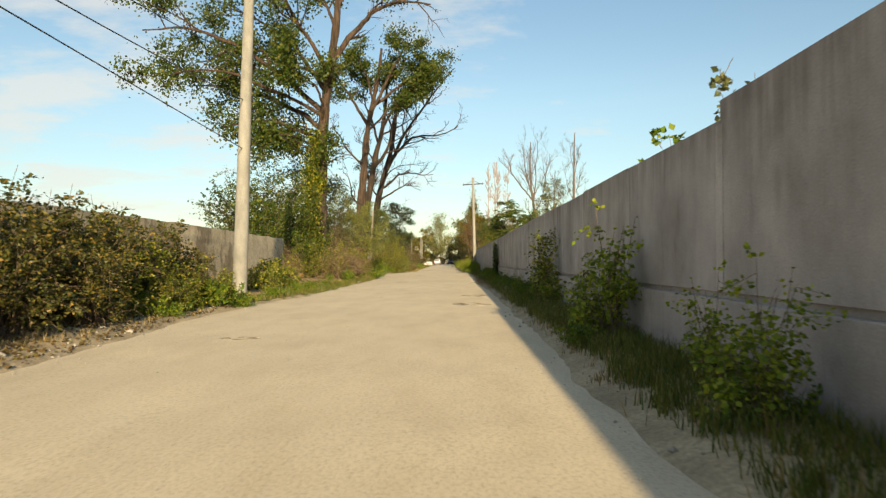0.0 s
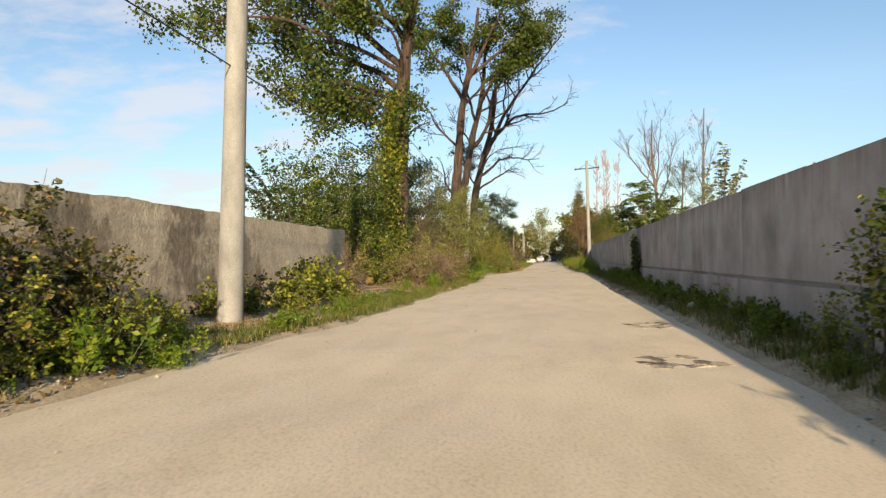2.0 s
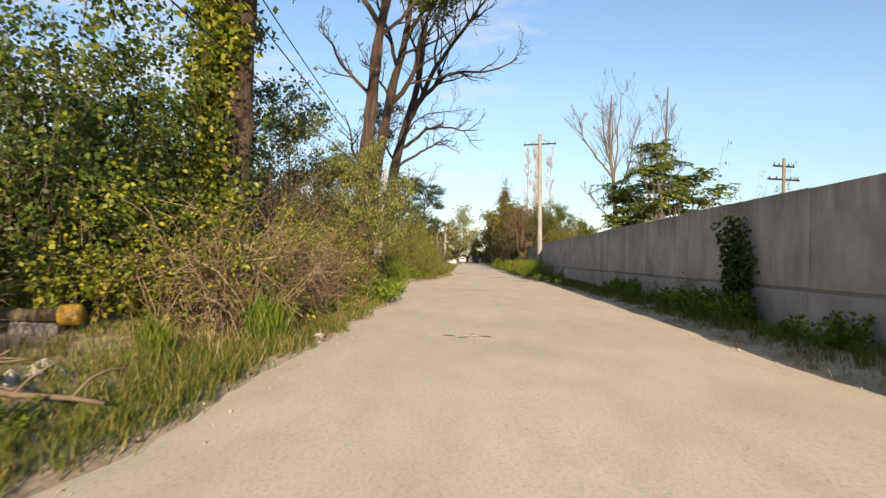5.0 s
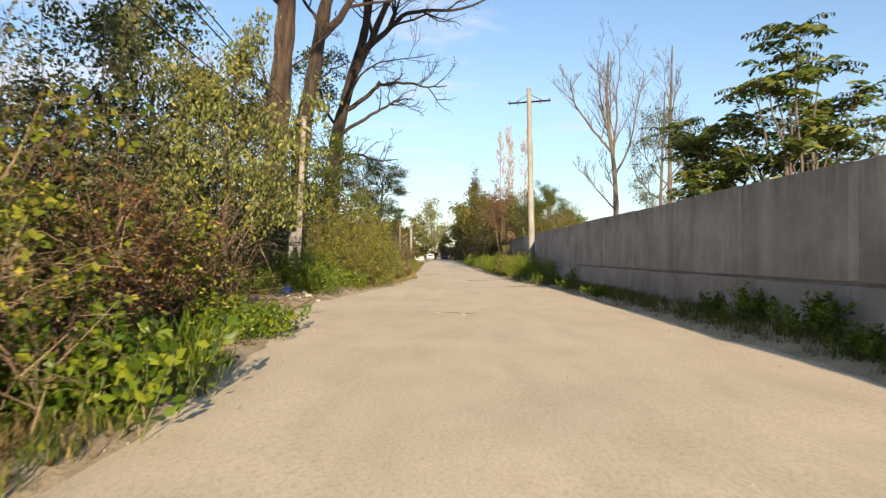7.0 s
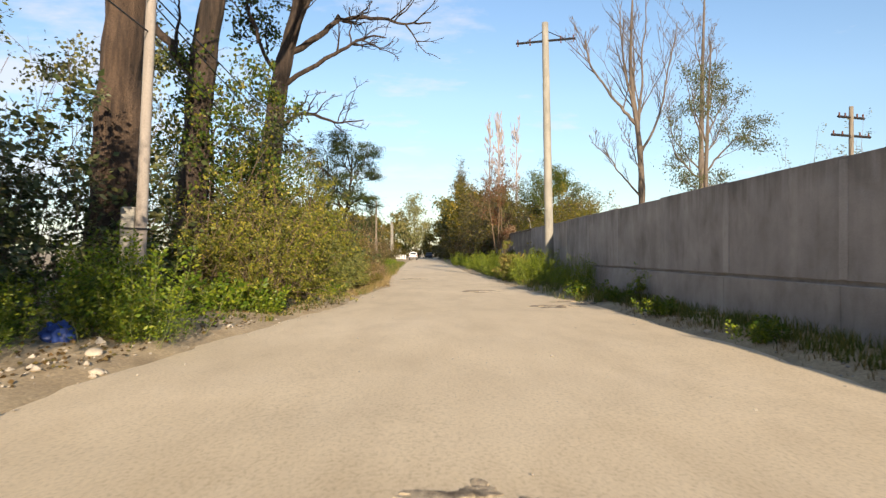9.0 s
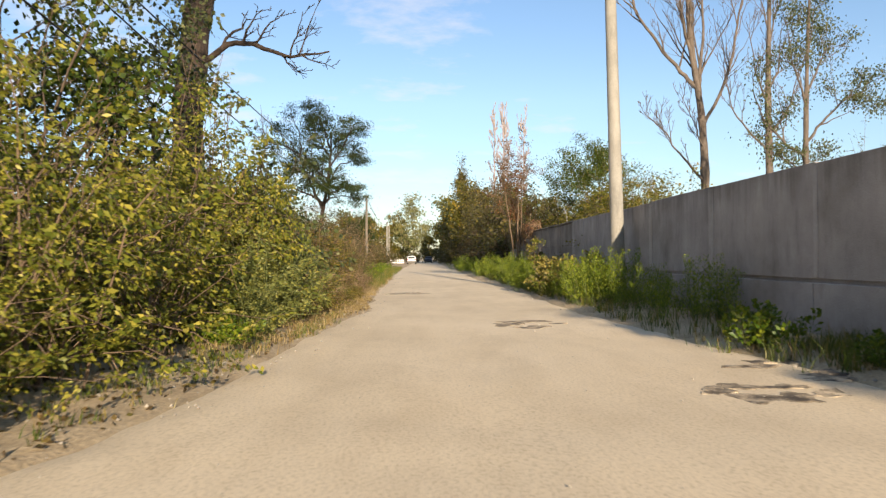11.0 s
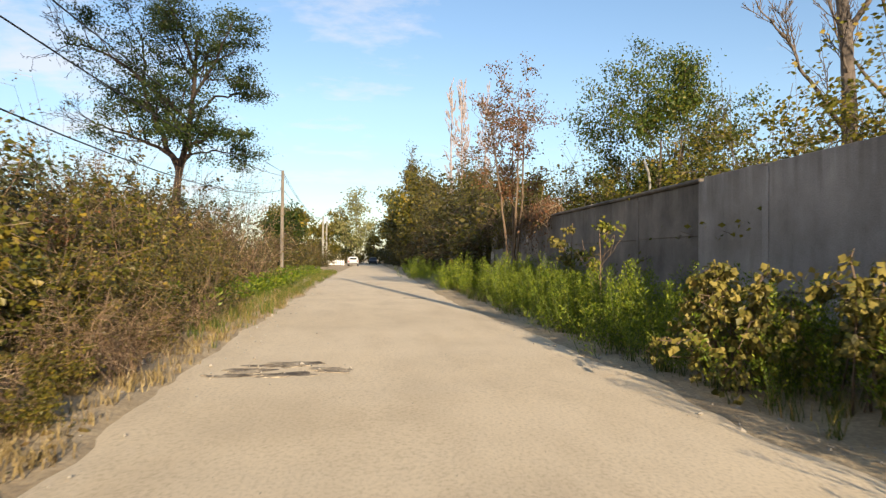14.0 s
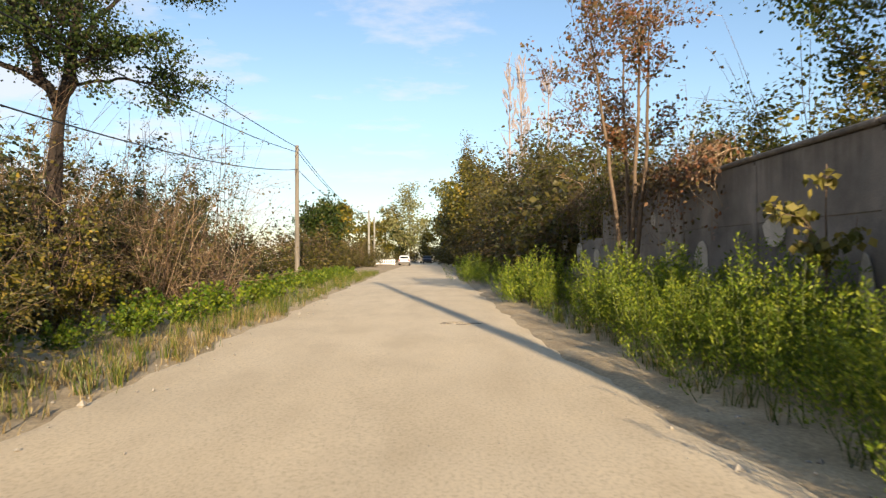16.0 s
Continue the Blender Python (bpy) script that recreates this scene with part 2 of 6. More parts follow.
def wall_concrete(name, dark, mid, pale, streak=0.91):
    """Weathered concrete: blotches, streaks that run down, a dirty band by the top edge, pores."""
    m, n, l, b = mat(name)
    blot = ramp(n, l, noise_of(n, l, 0.9, 8), [(0.3, dark), (0.5, mid), (0.72, pale)])
    run_ = ramp(n, l, noise_of(n, l, 1.5, 5, (1, 1.3, 0.06)), [(0.32, (streak,) * 3), (0.5, (0.97, 0.97, 0.97)), (0.68, (1.07, 1.07, 1.06))])
    c = mix(n, l, 0.85, blot, run_, "MULTIPLY")
    drip = ramp(n, l, noise_of(n, l, 3.5, 7, (1, 1.2, 0.35)), [(0.28, (0.6, 0.58, 0.55)), (0.44, (1, 1, 1))])
    c = mix(n, l, 0.5, c, drip, "MULTIPLY")
    oi = n.new("ShaderNodeObjectInfo")
    tint = ramp(n, l, oi.outputs["Random"], [(0.0, (0.95, 0.95, 0.96)), (1.0, (1.03, 1.02, 1.0))])
    c = mix(n, l, 1.0, c, tint, "MULTIPLY")
    tc, sx, top, wet = n.new("ShaderNodeTexCoord"), n.new("ShaderNodeSeparateXYZ"), n.new("ShaderNodeMapRange"), n.new("ShaderNodeMath")
    l.new(tc.outputs["Object"], sx.inputs[0])
    l.new(sx.outputs[2], top.inputs["Value"])
    top.inputs["From Min"].default_value, top.inputs["From Max"].default_value = 1.3, 2.6
    wet.operation = "MULTIPLY"
    l.new(top.outputs[0], wet.inputs[0])
    l.new(noise_of(n, l, 4.0, 6, (1, 1.5, 0.05)), wet.inputs[1])
    c = mix(n, l, 0.9, c, ramp(n, l, wet.outputs[0], [(0.3, (1, 1, 1)), (0.55, (0.62, 0.6, 0.57))]), "MULTIPLY")
    pores = noise_of(n, l, 60, 3)
    c = mix(n, l, 1.0, c, ramp(n, l, pores, [(0.3, (0.8, 0.8, 0.8)), (0.6, (1.05, 1.05, 1.05))]), "MULTIPLY")
    l.new(c, b.inputs["Base Color"])
    b.inputs["Roughness"].default_value = 0.92
    bump(n, l, b, pores, 0.35, 0.008)
    return m


M["wall"] = wall_concrete("panel_concrete", (0.225, 0.203, 0.185), (0.335, 0.307, 0.288), (0.44, 0.405, 0.38), 0.82)
M["joint"] = wall_concrete("joint_mortar", (0.3, 0.275, 0.258), (0.39, 0.36, 0.34), (0.46, 0.425, 0.402))
M["dark_wall"] = wall_concrete("sooty_concrete", (0.1, 0.088, 0.077), (0.19, 0.166, 0.144), (0.31, 0.272, 0.236))


def render_material():
    """Rough cast render: pale beige, with sharp-edged grey-brown patches from a coarse noise."""
    m, n, l, b = mat("rough_render")
    pebble, lumps = noise_of(n, l, 17, 6), noise_of(n, l, 4.5, 5, (1, 1, 0.85))
    c = ramp(n, l, noise_of(n, l, 2.2, 8), [(0.3, (0.42, 0.34, 0.235)), (0.5, (0.54, 0.445, 0.315)), (0.72, (0.64, 0.54, 0.395))])
    c = mix(n, l, 0.9, c, ramp(n, l, noise_of(n, l, 0.55, 7, (1, 1, 0.7)), [(0.39, (0.42, 0.39, 0.36)), (0.43, (0.92, 0.9, 0.87)), (0.6, (1.08, 1.07, 1.05))]), "MULTIPLY")
    c = mix(n, l, 0.8, c, ramp(n, l, pebble, [(0.32, (0.62, 0.6, 0.58)), (0.55, (1.05, 1.05, 1.05))]), "MULTIPLY")
    l.new(c, b.inputs["Base Color"])
    b.inputs["Roughness"].default_value = 0.96
    bump(n, l, b, mix(n, l, 0.45, pebble, lumps), 0.75, 0.05)
    return m


M["render_wall"] = render_material()


def road_material():
    m, n, l, b = mat("packed_dirt")
    big = noise_of(n, l, 0.22, 6)
    mid = noise_of(n, l, 1.7, 8, (1, 0.35, 1))
    grit = noise_of(n, l, 34, 5)
    c = ramp(n, l, big, [(0.3, (0.64, 0.515, 0.345)), (0.55, (0.7, 0.57, 0.39)), (0.75, (0.75, 0.615, 0.43))])
    c = mix(n, l, 0.75, c, ramp(n, l, mid, [(0.3, (0.84, 0.82, 0.79)), (0.55, (1, 1, 1)), (0.8, (1.07, 1.07, 1.07))]), "MULTIPLY")
    c = mix(n, l, 0.8, c, ramp(n, l, grit, [(0.32, (0.7, 0.68, 0.64)), (0.5, (1, 1, 1)), (0.75, (1.12, 1.12, 1.12))]), "MULTIPLY")
    l.new(c, b.inputs["Base Color"])
    b.inputs["Roughness"].default_value = 0.95
    bump(n, l, b, mix(n, l, 0.5, mid, grit), 0.35, 0.02)
    return m


M["road"] = road_material()
M["soil"] = surface("verge_soil", [(0.3, (0.33, 0.245, 0.145)), (0.5, (0.48, 0.365, 0.22)), (0.7, (0.6, 0.465, 0.29))], 1.3, 26, (1, 1, 1), 0.96, 0.8, 0.03, 0.6)
M["patch"] = surface("broken_asphalt", [(0.38, (0.09, 0.068, 0.048)), (0.47, (0.24, 0.19, 0.13)), (0.58, (0.55, 0.44, 0.3))], 4, 30, (1, 1, 1), 0.95, 1.0, 0.03, 0.5)

# ---- building helpers ----
def thing(name, label, category, at=(0, 0, 0), group="", kind="", turn=0.0, tilt=(0, 0)):
    ob = new(name)
    ob.empty_display_size = 0.2
    ob.matrix_basis = pose(*at, tilt[0], tilt[1], turn)
    return tagged(ob, label, category, group, kind)


def mesh_of(name, verts, faces, material, smooth=False):
    me = bpy.data.meshes.new(name)
    me.from_pydata(verts if isinstance(verts, list) else verts.tolist(), [], faces if isinstance(faces, list) else faces.tolist())
    me.materials.append(material)
    if smooth:
        me.shade_smooth()
    me.update()
    return me


def put(name, me, parent=None, label="", category="", group="", kind=""):
    ob = new(name, me)
    if parent is not None:
        ob.parent = parent
    return tagged(ob, label, category, group, kind)


def part(name, bm, material, parent=None, label="", smooth=False):
    """Links a bmesh as one mesh object under a thing or a part."""
    me = bpy.data.meshes.new(name)
    bm.to_mesh(me)
    bm.free()
    me.materials.append(material)
    if smooth:
        me.shade_smooth()
    return put(name, me, parent, label)


def block(x0, y0, z0, x1, y1, z1, bevel=0.0, wear=0.0, seed=0, cuts=0):
    """A box between two corners with worn, rounded edges."""
    bm = bmesh.new()
    bmesh.ops.create_cube(bm, size=1)
    bmesh.ops.scale(bm, vec=(x1 - x0, y1 - y0, z1 - z0), verts=bm.verts)
    bmesh.ops.translate(bm, vec=((x0 + x1) / 2, (y0 + y1) / 2, (z0 + z1) / 2), verts=bm.verts)
    if cuts:
        bmesh.ops.subdivide_edges(bm, edges=bm.edges, cuts=cuts, use_grid_fill=True)
    if bevel:
        sharp = [e for e in bm.edges if len(e.link_faces) == 2 and e.calc_face_angle(0) > 1]
        bmesh.ops.bevel(bm, geom=sharp, offset=bevel, segments=1, affect="EDGES")
    if wear:
        for v in bm.verts:
            v.co += noise.noise_vector(v.co * 1.7 + Vector((seed, 0, 0))) * wear
    return bm


class Tubes:
    """Gathers tapered tubes along polylines into one mesh."""

    def __init__(self):
        self.v, self.f = [], []

    def add(self, pts, radii, sides=5, cap=True, ridge=0.0):
        pts = np.asarray(pts, float)
        n = len(pts)
        tang = np.gradient(pts, axis=0)
        tang /= np.linalg.norm(tang, axis=1)[:, None] + 1e-9
        ref = np.array([0.0, 0.0, 1.0]) if abs(tang[:, 2]).mean() < 0.85 else np.array([1.0, 0.0, 0.0])
        u = np.cross(tang, ref)
        u /= np.linalg.norm(u, axis=1)[:, None] + 1e-9
        w = np.cross(tang, u)
        ang = np.arange(sides) * 2 * math.pi / sides
        ring = u[:, None] * np.cos(ang)[None, :, None] + w[:, None] * np.sin(ang)[None, :, None]
        wide = np.repeat(np.asarray(radii, float)[:, None], sides, 1)
        if ridge:
            wide *= [[1 + ridge * (noise.noise(Vector((math.cos(a) * 6, math.sin(a) * 6, p[2] * 0.9))) + 0.7 * noise.noise(Vector((math.cos(a) * 1.5, math.sin(a) * 1.5, p[2] * 0.8 + 9)))) for a in ang] for p in pts]
        base = len(self.v)
        self.v.extend((pts[:, None] + ring * wide[:, :, None]).reshape(-1, 3).tolist())
        for i in range(n - 1):
            a = base + i * sides
            for j in range(sides):
                k2 = (j + 1) % sides
                self.f.append((a + j, a + k2, a + sides + k2, a + sides + j))
        if cap:
            self.f.append(tuple(base + (n - 1) * sides + j for j in range(sides)))

    def mesh(self, name, material, smooth=True):
        return mesh_of(name, self.v, self.f, material, smooth)


def leaf_mesh(name, at, ways, length, width, material, rng, fold=0.25):
    """Folded leaf blades, two triangles each, from their stalk ends, directions and sizes."""
    n = len(at)
    d = ways / (np.linalg.norm(ways, axis=1)[:, None] + 1e-9)
    r = rng.normal(size=(n, 3))
    s = np.cross(d, r)
    s /= np.linalg.norm(s, axis=1)[:, None] + 1e-9
    up = np.cross(s, d)
    L = (length * rng.uniform(0.65, 1.3, n))[:, None]
    W = L * width
    mid = at + d * L * 0.45
    quad = np.stack([at, mid + s * W + up * W * fold, at + d * L, mid - s * W + up * W * fold], 1).reshape(-1, 3)
    i = np.arange(n)[:, None] * 4
    tri = np.concatenate([i + [0, 1, 2], i + [0, 2, 3]], 1).reshape(-1)
    me = bpy.data.meshes.new(name)
    me.vertices.add(4 * n)
    me.vertices.foreach_set("co", quad.astype(np.float32).ravel())
    me.loops.add(6 * n)
    me.loops.foreach_set("vertex_index", tri.astype(np.int32))
    me.polygons.add(2 * n)
    me.polygons.foreach_set("loop_start", np.arange(0, 6 * n, 3, dtype=np.int32))
    me.materials.append(material)
    me.update(calc_edges=True)
    return me


def height(x, y):
    """The lie of the ground: a flat road, low banks to both sides."""
    left = np.clip((-5.0 - np.asarray(x, float)) / 3.0, 0, 1) * 0.16
    right = np.clip((np.asarray(x, float) - 0.9) / 1.2, 0, 1) * 0.1
    return left + right


def bumpy(x, y, scale, amp):
    return noise.noise(Vector((x * scale, y * scale, 3.7))) * amp

# ---- ground and road ----
LEFT = ((-30, 0, 7, 13, 18, 22, 28, 38, 44, 48, 52, 56, 60, 65, 70, 75, 81, 91, 104, 140, 400), (-4.8, -4.8, -4.85, -5.35, -5.55, -5.1, -5.1, -5.1, -5.2, -5.5, -6.5, -6.5, -5.9, -5.2, -4.7, -4.35, -4.6, -4.82, -5.0, -5.4, -5.5))
RIGHT = ((-30, 30, 36, 48, 66, 75, 81, 91, 97, 116, 400), (1.4, 1.4, 1.1, 1.35, 1.25, 0.35, 0.4, 0.05, -0.1, 0.15, 0.2))


def left_edge(y):
    return float(np.interp(y, *LEFT)) + bumpy(0, y, 0.55, 0.18) + bumpy(9, y, 2.3, 0.1)


def right_edge(y):
    return float(np.interp(y, *RIGHT)) + bumpy(4, y, 0.5, 0.2) + bumpy(7, y, 2.1, 0.1)


def sheet(xs, ys, z_of):
    v = [(x, y, z_of(x, y)) for y in ys for x in xs]
    n = len(xs)
    f = [(j * n + i, j * n + i + 1, j * n + n + i + 1, j * n + n + i) for j in range(len(ys) - 1) for i in range(n - 1)]
    return v, f


def ground_z(x, y):
    if x < -40 or x > 40 or y < -30 or y > 260:
        return -0.05
    inside = min(x - left_edge(y), right_edge(y) - x)
    sink = -0.07 * min(1, max(0, (inside + 0.05) / 0.25))
    lump = 0 if inside > 0 else bumpy(x, y, 0.9, 0.05) + bumpy(x, y, 3.1, 0.025)
    return float(height(x, y)) + lump + sink


xs = [-2500, -900, -300, -120, -60, -40, -30, -22, -16, -12] + [-9.6 + 0.2 * i for i in range(68)] + [4.4, 6, 8, 12, 18, 26, 40, 60, 120, 300, 900, 2500]
ys = [-2500, -600, -150, -60, -30, -15] + [-8 + 0.4 * i for i in range(330)] + [126, 130, 136, 144, 154, 166, 180, 196, 214, 236, 262, 300, 400, 700, 1300, 2500, 4500]
put("ground", mesh_of("ground", *sheet(xs, ys, ground_z), M["soil"], True), None, "bare brown soil with litter beside the dirt road", "ground", "", "structure")

def road_z(x, y):
    return 0.004 + bumpy(x, y, 0.5, 0.014) + bumpy(x, y, 2.2, 0.008) - 0.014 * (math.exp(-(((x + 4.0) / 0.35) ** 2)) + math.exp(-(((x + 2.4) / 0.35) ** 2)))


rv, rf, ny = [], [], 0
for j in range(560):
    y = -30 + 0.3 * j if j < 530 else 129 + (j - 529) * 6
    a, b = left_edge(y), right_edge(y)
    for i in range(33):
        u = i / 32
        x = a + (b - a) * u
        rim = min(u, 1 - u) * 32
        z = road_z(x, y) - (0.049 if rim < 0.5 else 0.012 if rim < 1.5 else 0)
        rv.append((x, y, z))
    ny += 1
rf = [(j * 33 + i, j * 33 + i + 1, j * 33 + 34 + i, j * 33 + 33 + i) for j in range(ny - 1) for i in range(32)]
put("road", mesh_of("road", rv, rf, M["road"], True), None, "sandy packed dirt road with faint wheel ruts", "road", "", "structure")


def flake(x, y, rx, ry, seed):
    """A ragged sheet of old asphalt that shows through the dirt, its edges tucked under."""
    v, rings, n = [(x, y, road_z(x, y) + 0.006)], 5, 30
    for r in range(1, rings + 1):
        for i in range(n):
            a = 2 * math.pi * i / n
            q = r / rings * (1 + 0.75 * noise.noise(Vector((math.cos(a) * 1.1, math.sin(a) * 1.1, seed * 2.7))) + 0.4 * noise.noise(Vector((math.cos(a) * 3.2, math.sin(a) * 3.2, seed))) + 0.16 * noise.noise(Vector((math.cos(a) * 8, math.sin(a) * 8 + r, seed))))
            ex, ey = x + rx * q * math.cos(a), y + ry * q * math.sin(a)
            z = road_z(ex, ey) + 0.006 + 0.012 * noise.noise(Vector((ex * 5, ey * 5, seed)))
            v.append((ex, ey, road_z(ex, ey) - 0.02 if r == rings else z))
    f = [(0, 1 + i, 1 + (i + 1) % n) for i in range(n)]
    for r in range(rings - 1):
        f += [(1 + r * n + i, 1 + (r + 1) * n + i, 1 + (r + 1) * n + (i + 1) % n, 1 + r * n + (i + 1) % n) for i in range(n)]
    return v, f


def pothole(x, y, rx, ry, seed, label, n):
    """Flakes of broken asphalt round a sandy hollow."""
    rng = random.Random(seed)
    ob = thing("pothole", label, "pothole", group="potholes in the road")
    for k_ in range(n):
        a = 2 * math.pi * (k_ + rng.uniform(-0.25, 0.25)) / n
        u = rng.uniform(0.45, 0.85)
        put("asphalt_flake", mesh_of("asphalt_flake", *flake(x + rx * u * math.cos(a), y + ry * u * math.sin(a), rx * rng.uniform(0.28, 0.5), ry * rng.uniform(0.2, 0.42), seed * 9 + k_), M["patch"]), ob)


for px_, py_, ax, ay, sd in ((-3.6, 82.2, 0.75, 0.6, 1), (-1.15, 71.4, 0.66, 0.8, 2), (-2.7, 53.1, 0.42, 0.36, 3), (0.6, 22.7, 0.5, 0.6, 4), (0.35, 18.2, 0.5, 0.6, 5),
                             (-3.0, 37.1, 0.36, 0.26, 6), (0.0, 65.4, 0.6, 0.55, 8), (-3.2, 10.1, 0.34, 0.26, 9), (-1.2, 95.8, 0.4, 0.3, 10), (1.0, 66.6, 0.7, 0.7, 11)):
    pothole(px_, py_, ax, ay, sd, "ragged dark pothole with crumbled asphalt in the dirt road" if ax > 0.45 else "shallow pothole with ragged dark flakes, filled with sand", 6 if ax > 0.45 else 4)

# ---- right wall: concrete panels on a plinth ----
WX, WT = 2.5, 0.22
wall_r = thing("wall_east", "long grey concrete panel wall with stained streaks along the road", "wall", kind="structure")
step = 3.47
for i in range(-7, 24):
    y0 = 6.5 + i * step
    y1 = min(y0 + step, 84.5)
    if y0 >= 84.4:
        break
    top = 2.68 if i < 0 else 2.5 + 0.015 * math.sin(i * 2.1)
    part("panel", block(WX, y0 + 0.003, 0.86, WX + WT, y1 - 0.003, top, 0.006, 0.006, i, 3), M["wall"], wall_r)
    part("plinth_block", block(WX - 0.05, y0 + 0.004, -0.3, WX + WT + 0.05, y1 - 0.004, 0.8, 0.01, 0.008, i + 50, 2), M["wall"], wall_r)
    part("recess", block(WX + 0.045, y0, 0.78, WX + WT - 0.02, y1, 0.88), M["wall"], wall_r)
    if i != 4 and i != 17:
        wide = 0.08 + 0.04 * math.sin(i * 1.7)
        part("joint_strip", block(WX - 0.012, y0 - wide, 0.88, WX + 0.02, y0 + wide, top - 0.05, 0.004, 0.004, i, 2), M["joint"], wall_r, "paler mortar strip over a panel joint")
part("end_post", block(WX + 0.012, 84.45, -0.2, WX + WT + 0.03, 84.7, 2.46, 0.02, 0.01, 3, 2), M["wall"], wall_r, "squared concrete end post")

# ---- farther, darker wall ----
wall_d = thing("wall_north", "low sooty old concrete wall, broken and overgrown", "wall", kind="structure")
for i in range(8):
    y0 = 84.75 + i * 2.6
    for j in range(3):
        top = 0.88 + 0.8 * j
        if (i, j) in ((6, 2), (7, 2), (7, 1)):
            continue
        part("slab", block(WX + 0.1 + 0.012 * (j % 2), y0 - 0.01, top - 0.86 - (0.3 if j == 0 else 0), WX + 0.28, y0 + 2.56, top - 0.015, 0.015, 0.01, i * 3 + j, 2), M["dark_wall"], wall_d)
    part("post", block(WX + 0.09, y0 + 2.5, -0.3, WX + 0.3, y0 + 2.64, 2.4, 0.02, 0.012, i, 2), M["dark_wall"], wall_d)

for i in range(6):
    part("coping", block(WX + 0.05, 84.75 + i * 2.6, 2.47, WX + 0.34, 84.75 + i * 2.6 + 2.585, 2.535, 0.02, 0.014, i + 9, 2), M["dark_wall"], wall_d, "sooty capping course")

for y, z, w, h in ((92.0, 1.5, 0.26, 0.2), (101.0, 1.15, 0.3, 0.26), (96.6, 1.9, 0.16, 0.12), (105.0, 1.6, 0.3, 0.3), (90.2, 0.9, 0.12, 0.3), (94.3, 1.1, 0.3, 0.3), (98.2, 1.4, 0.34, 0.24), (99.6, 0.9, 0.2, 0.3), (103.0, 1.3, 0.36, 0.3)):
    bm = bmesh.new()
    rim = [bm.verts.new((WX + 0.098, y + w * math.cos(a) * (1 + 0.4 * noise.noise(Vector((y, a, 0)))), z + h * math.sin(a) * (1 + 0.4 * noise.noise(Vector((y, a, 5)))))) for a in np.linspace(0, 6.283, 15)[:-1]]
    face = bm.faces.new(rim)
    grown = bmesh.ops.extrude_face_region(bm, geom=[face])
    bmesh.ops.translate(bm, vec=(-0.014, 0, 0), verts=[q for q in grown["geom"] if isinstance(q, bmesh.types.BMVert)])
    bmesh.ops.recalc_face_normals(bm, faces=bm.faces)
    part("plaster_patch", bm, M["rubble"], wall_d, "flaking pale plaster patch")

# ---- left wall: rough render, worn top edge ----
wall_l = thing("wall_west", "weathered rough-rendered concrete wall with a ragged top edge", "wall", kind="structure")
lwv, lwf, nl, nz = [], [], 300, 16
LY0, LY1 = -12.0, 33.85
for side in (0, 1):
    for j in range(nz):
        for i in range(nl):
            y = LY0 + (LY1 - LY0) * i / (nl - 1)
            top = 2.27 + 0.075 * min(1, max(0, (30 - y) / 10)) + bumpy(1, y, 1.3, 0.04) + bumpy(2, y, 6, 0.02)
            z = -0.2 + (top + 0.2) * j / (nz - 1)
            rough = 0.014 * noise.noise(Vector((side * 7, y * 1.1, z * 1.1))) + 0.007 * noise.noise(Vector((side * 7, y * 5, z * 5)))
            rough *= 0.3 if j == nz - 1 else 1
            lwv.append((-8.62 + rough if side == 0 else -8.86 + rough, y, z))
for side in (0, 1):
    o = side * nl * nz
    for j in range(nz - 1):
        for i in range(nl - 1):
            q = (o + j * nl + i, o + j * nl + i + 1, o + (j + 1) * nl + i + 1, o + (j + 1) * nl + i)
            lwf.append(q if side == 0 else q[::-1])
for i in range(nl - 1):
    a, b = (nz - 1) * nl + i, nl * nz + (nz - 1) * nl + i
    lwf.append((a, a + 1, b + 1, b))
for j in range(nz - 1):
    a, b = j * nl + nl - 1, nl * nz + j * nl + nl - 1
    lwf.append((a, b, b + nl, a + nl))
put("render_face", mesh_of("render_face", lwv, lwf, M["render_wall"]), wall_l)

# ---- plants ----
def arc(p, q, sag, n, rng, wob=0.05):
    """A bowed stem from p to q, lifted by sag in its middle."""
    t = np.linspace(0, 1, n)[:, None]
    pts = np.asarray(p) * (1 - t) + np.asarray(q) * t
    pts[:, 2] += sag * 4 * (t * (1 - t))[:, 0]
    pts[1:] += rng.normal(0, wob, (n - 1, 3)) * t[1:]
    return pts


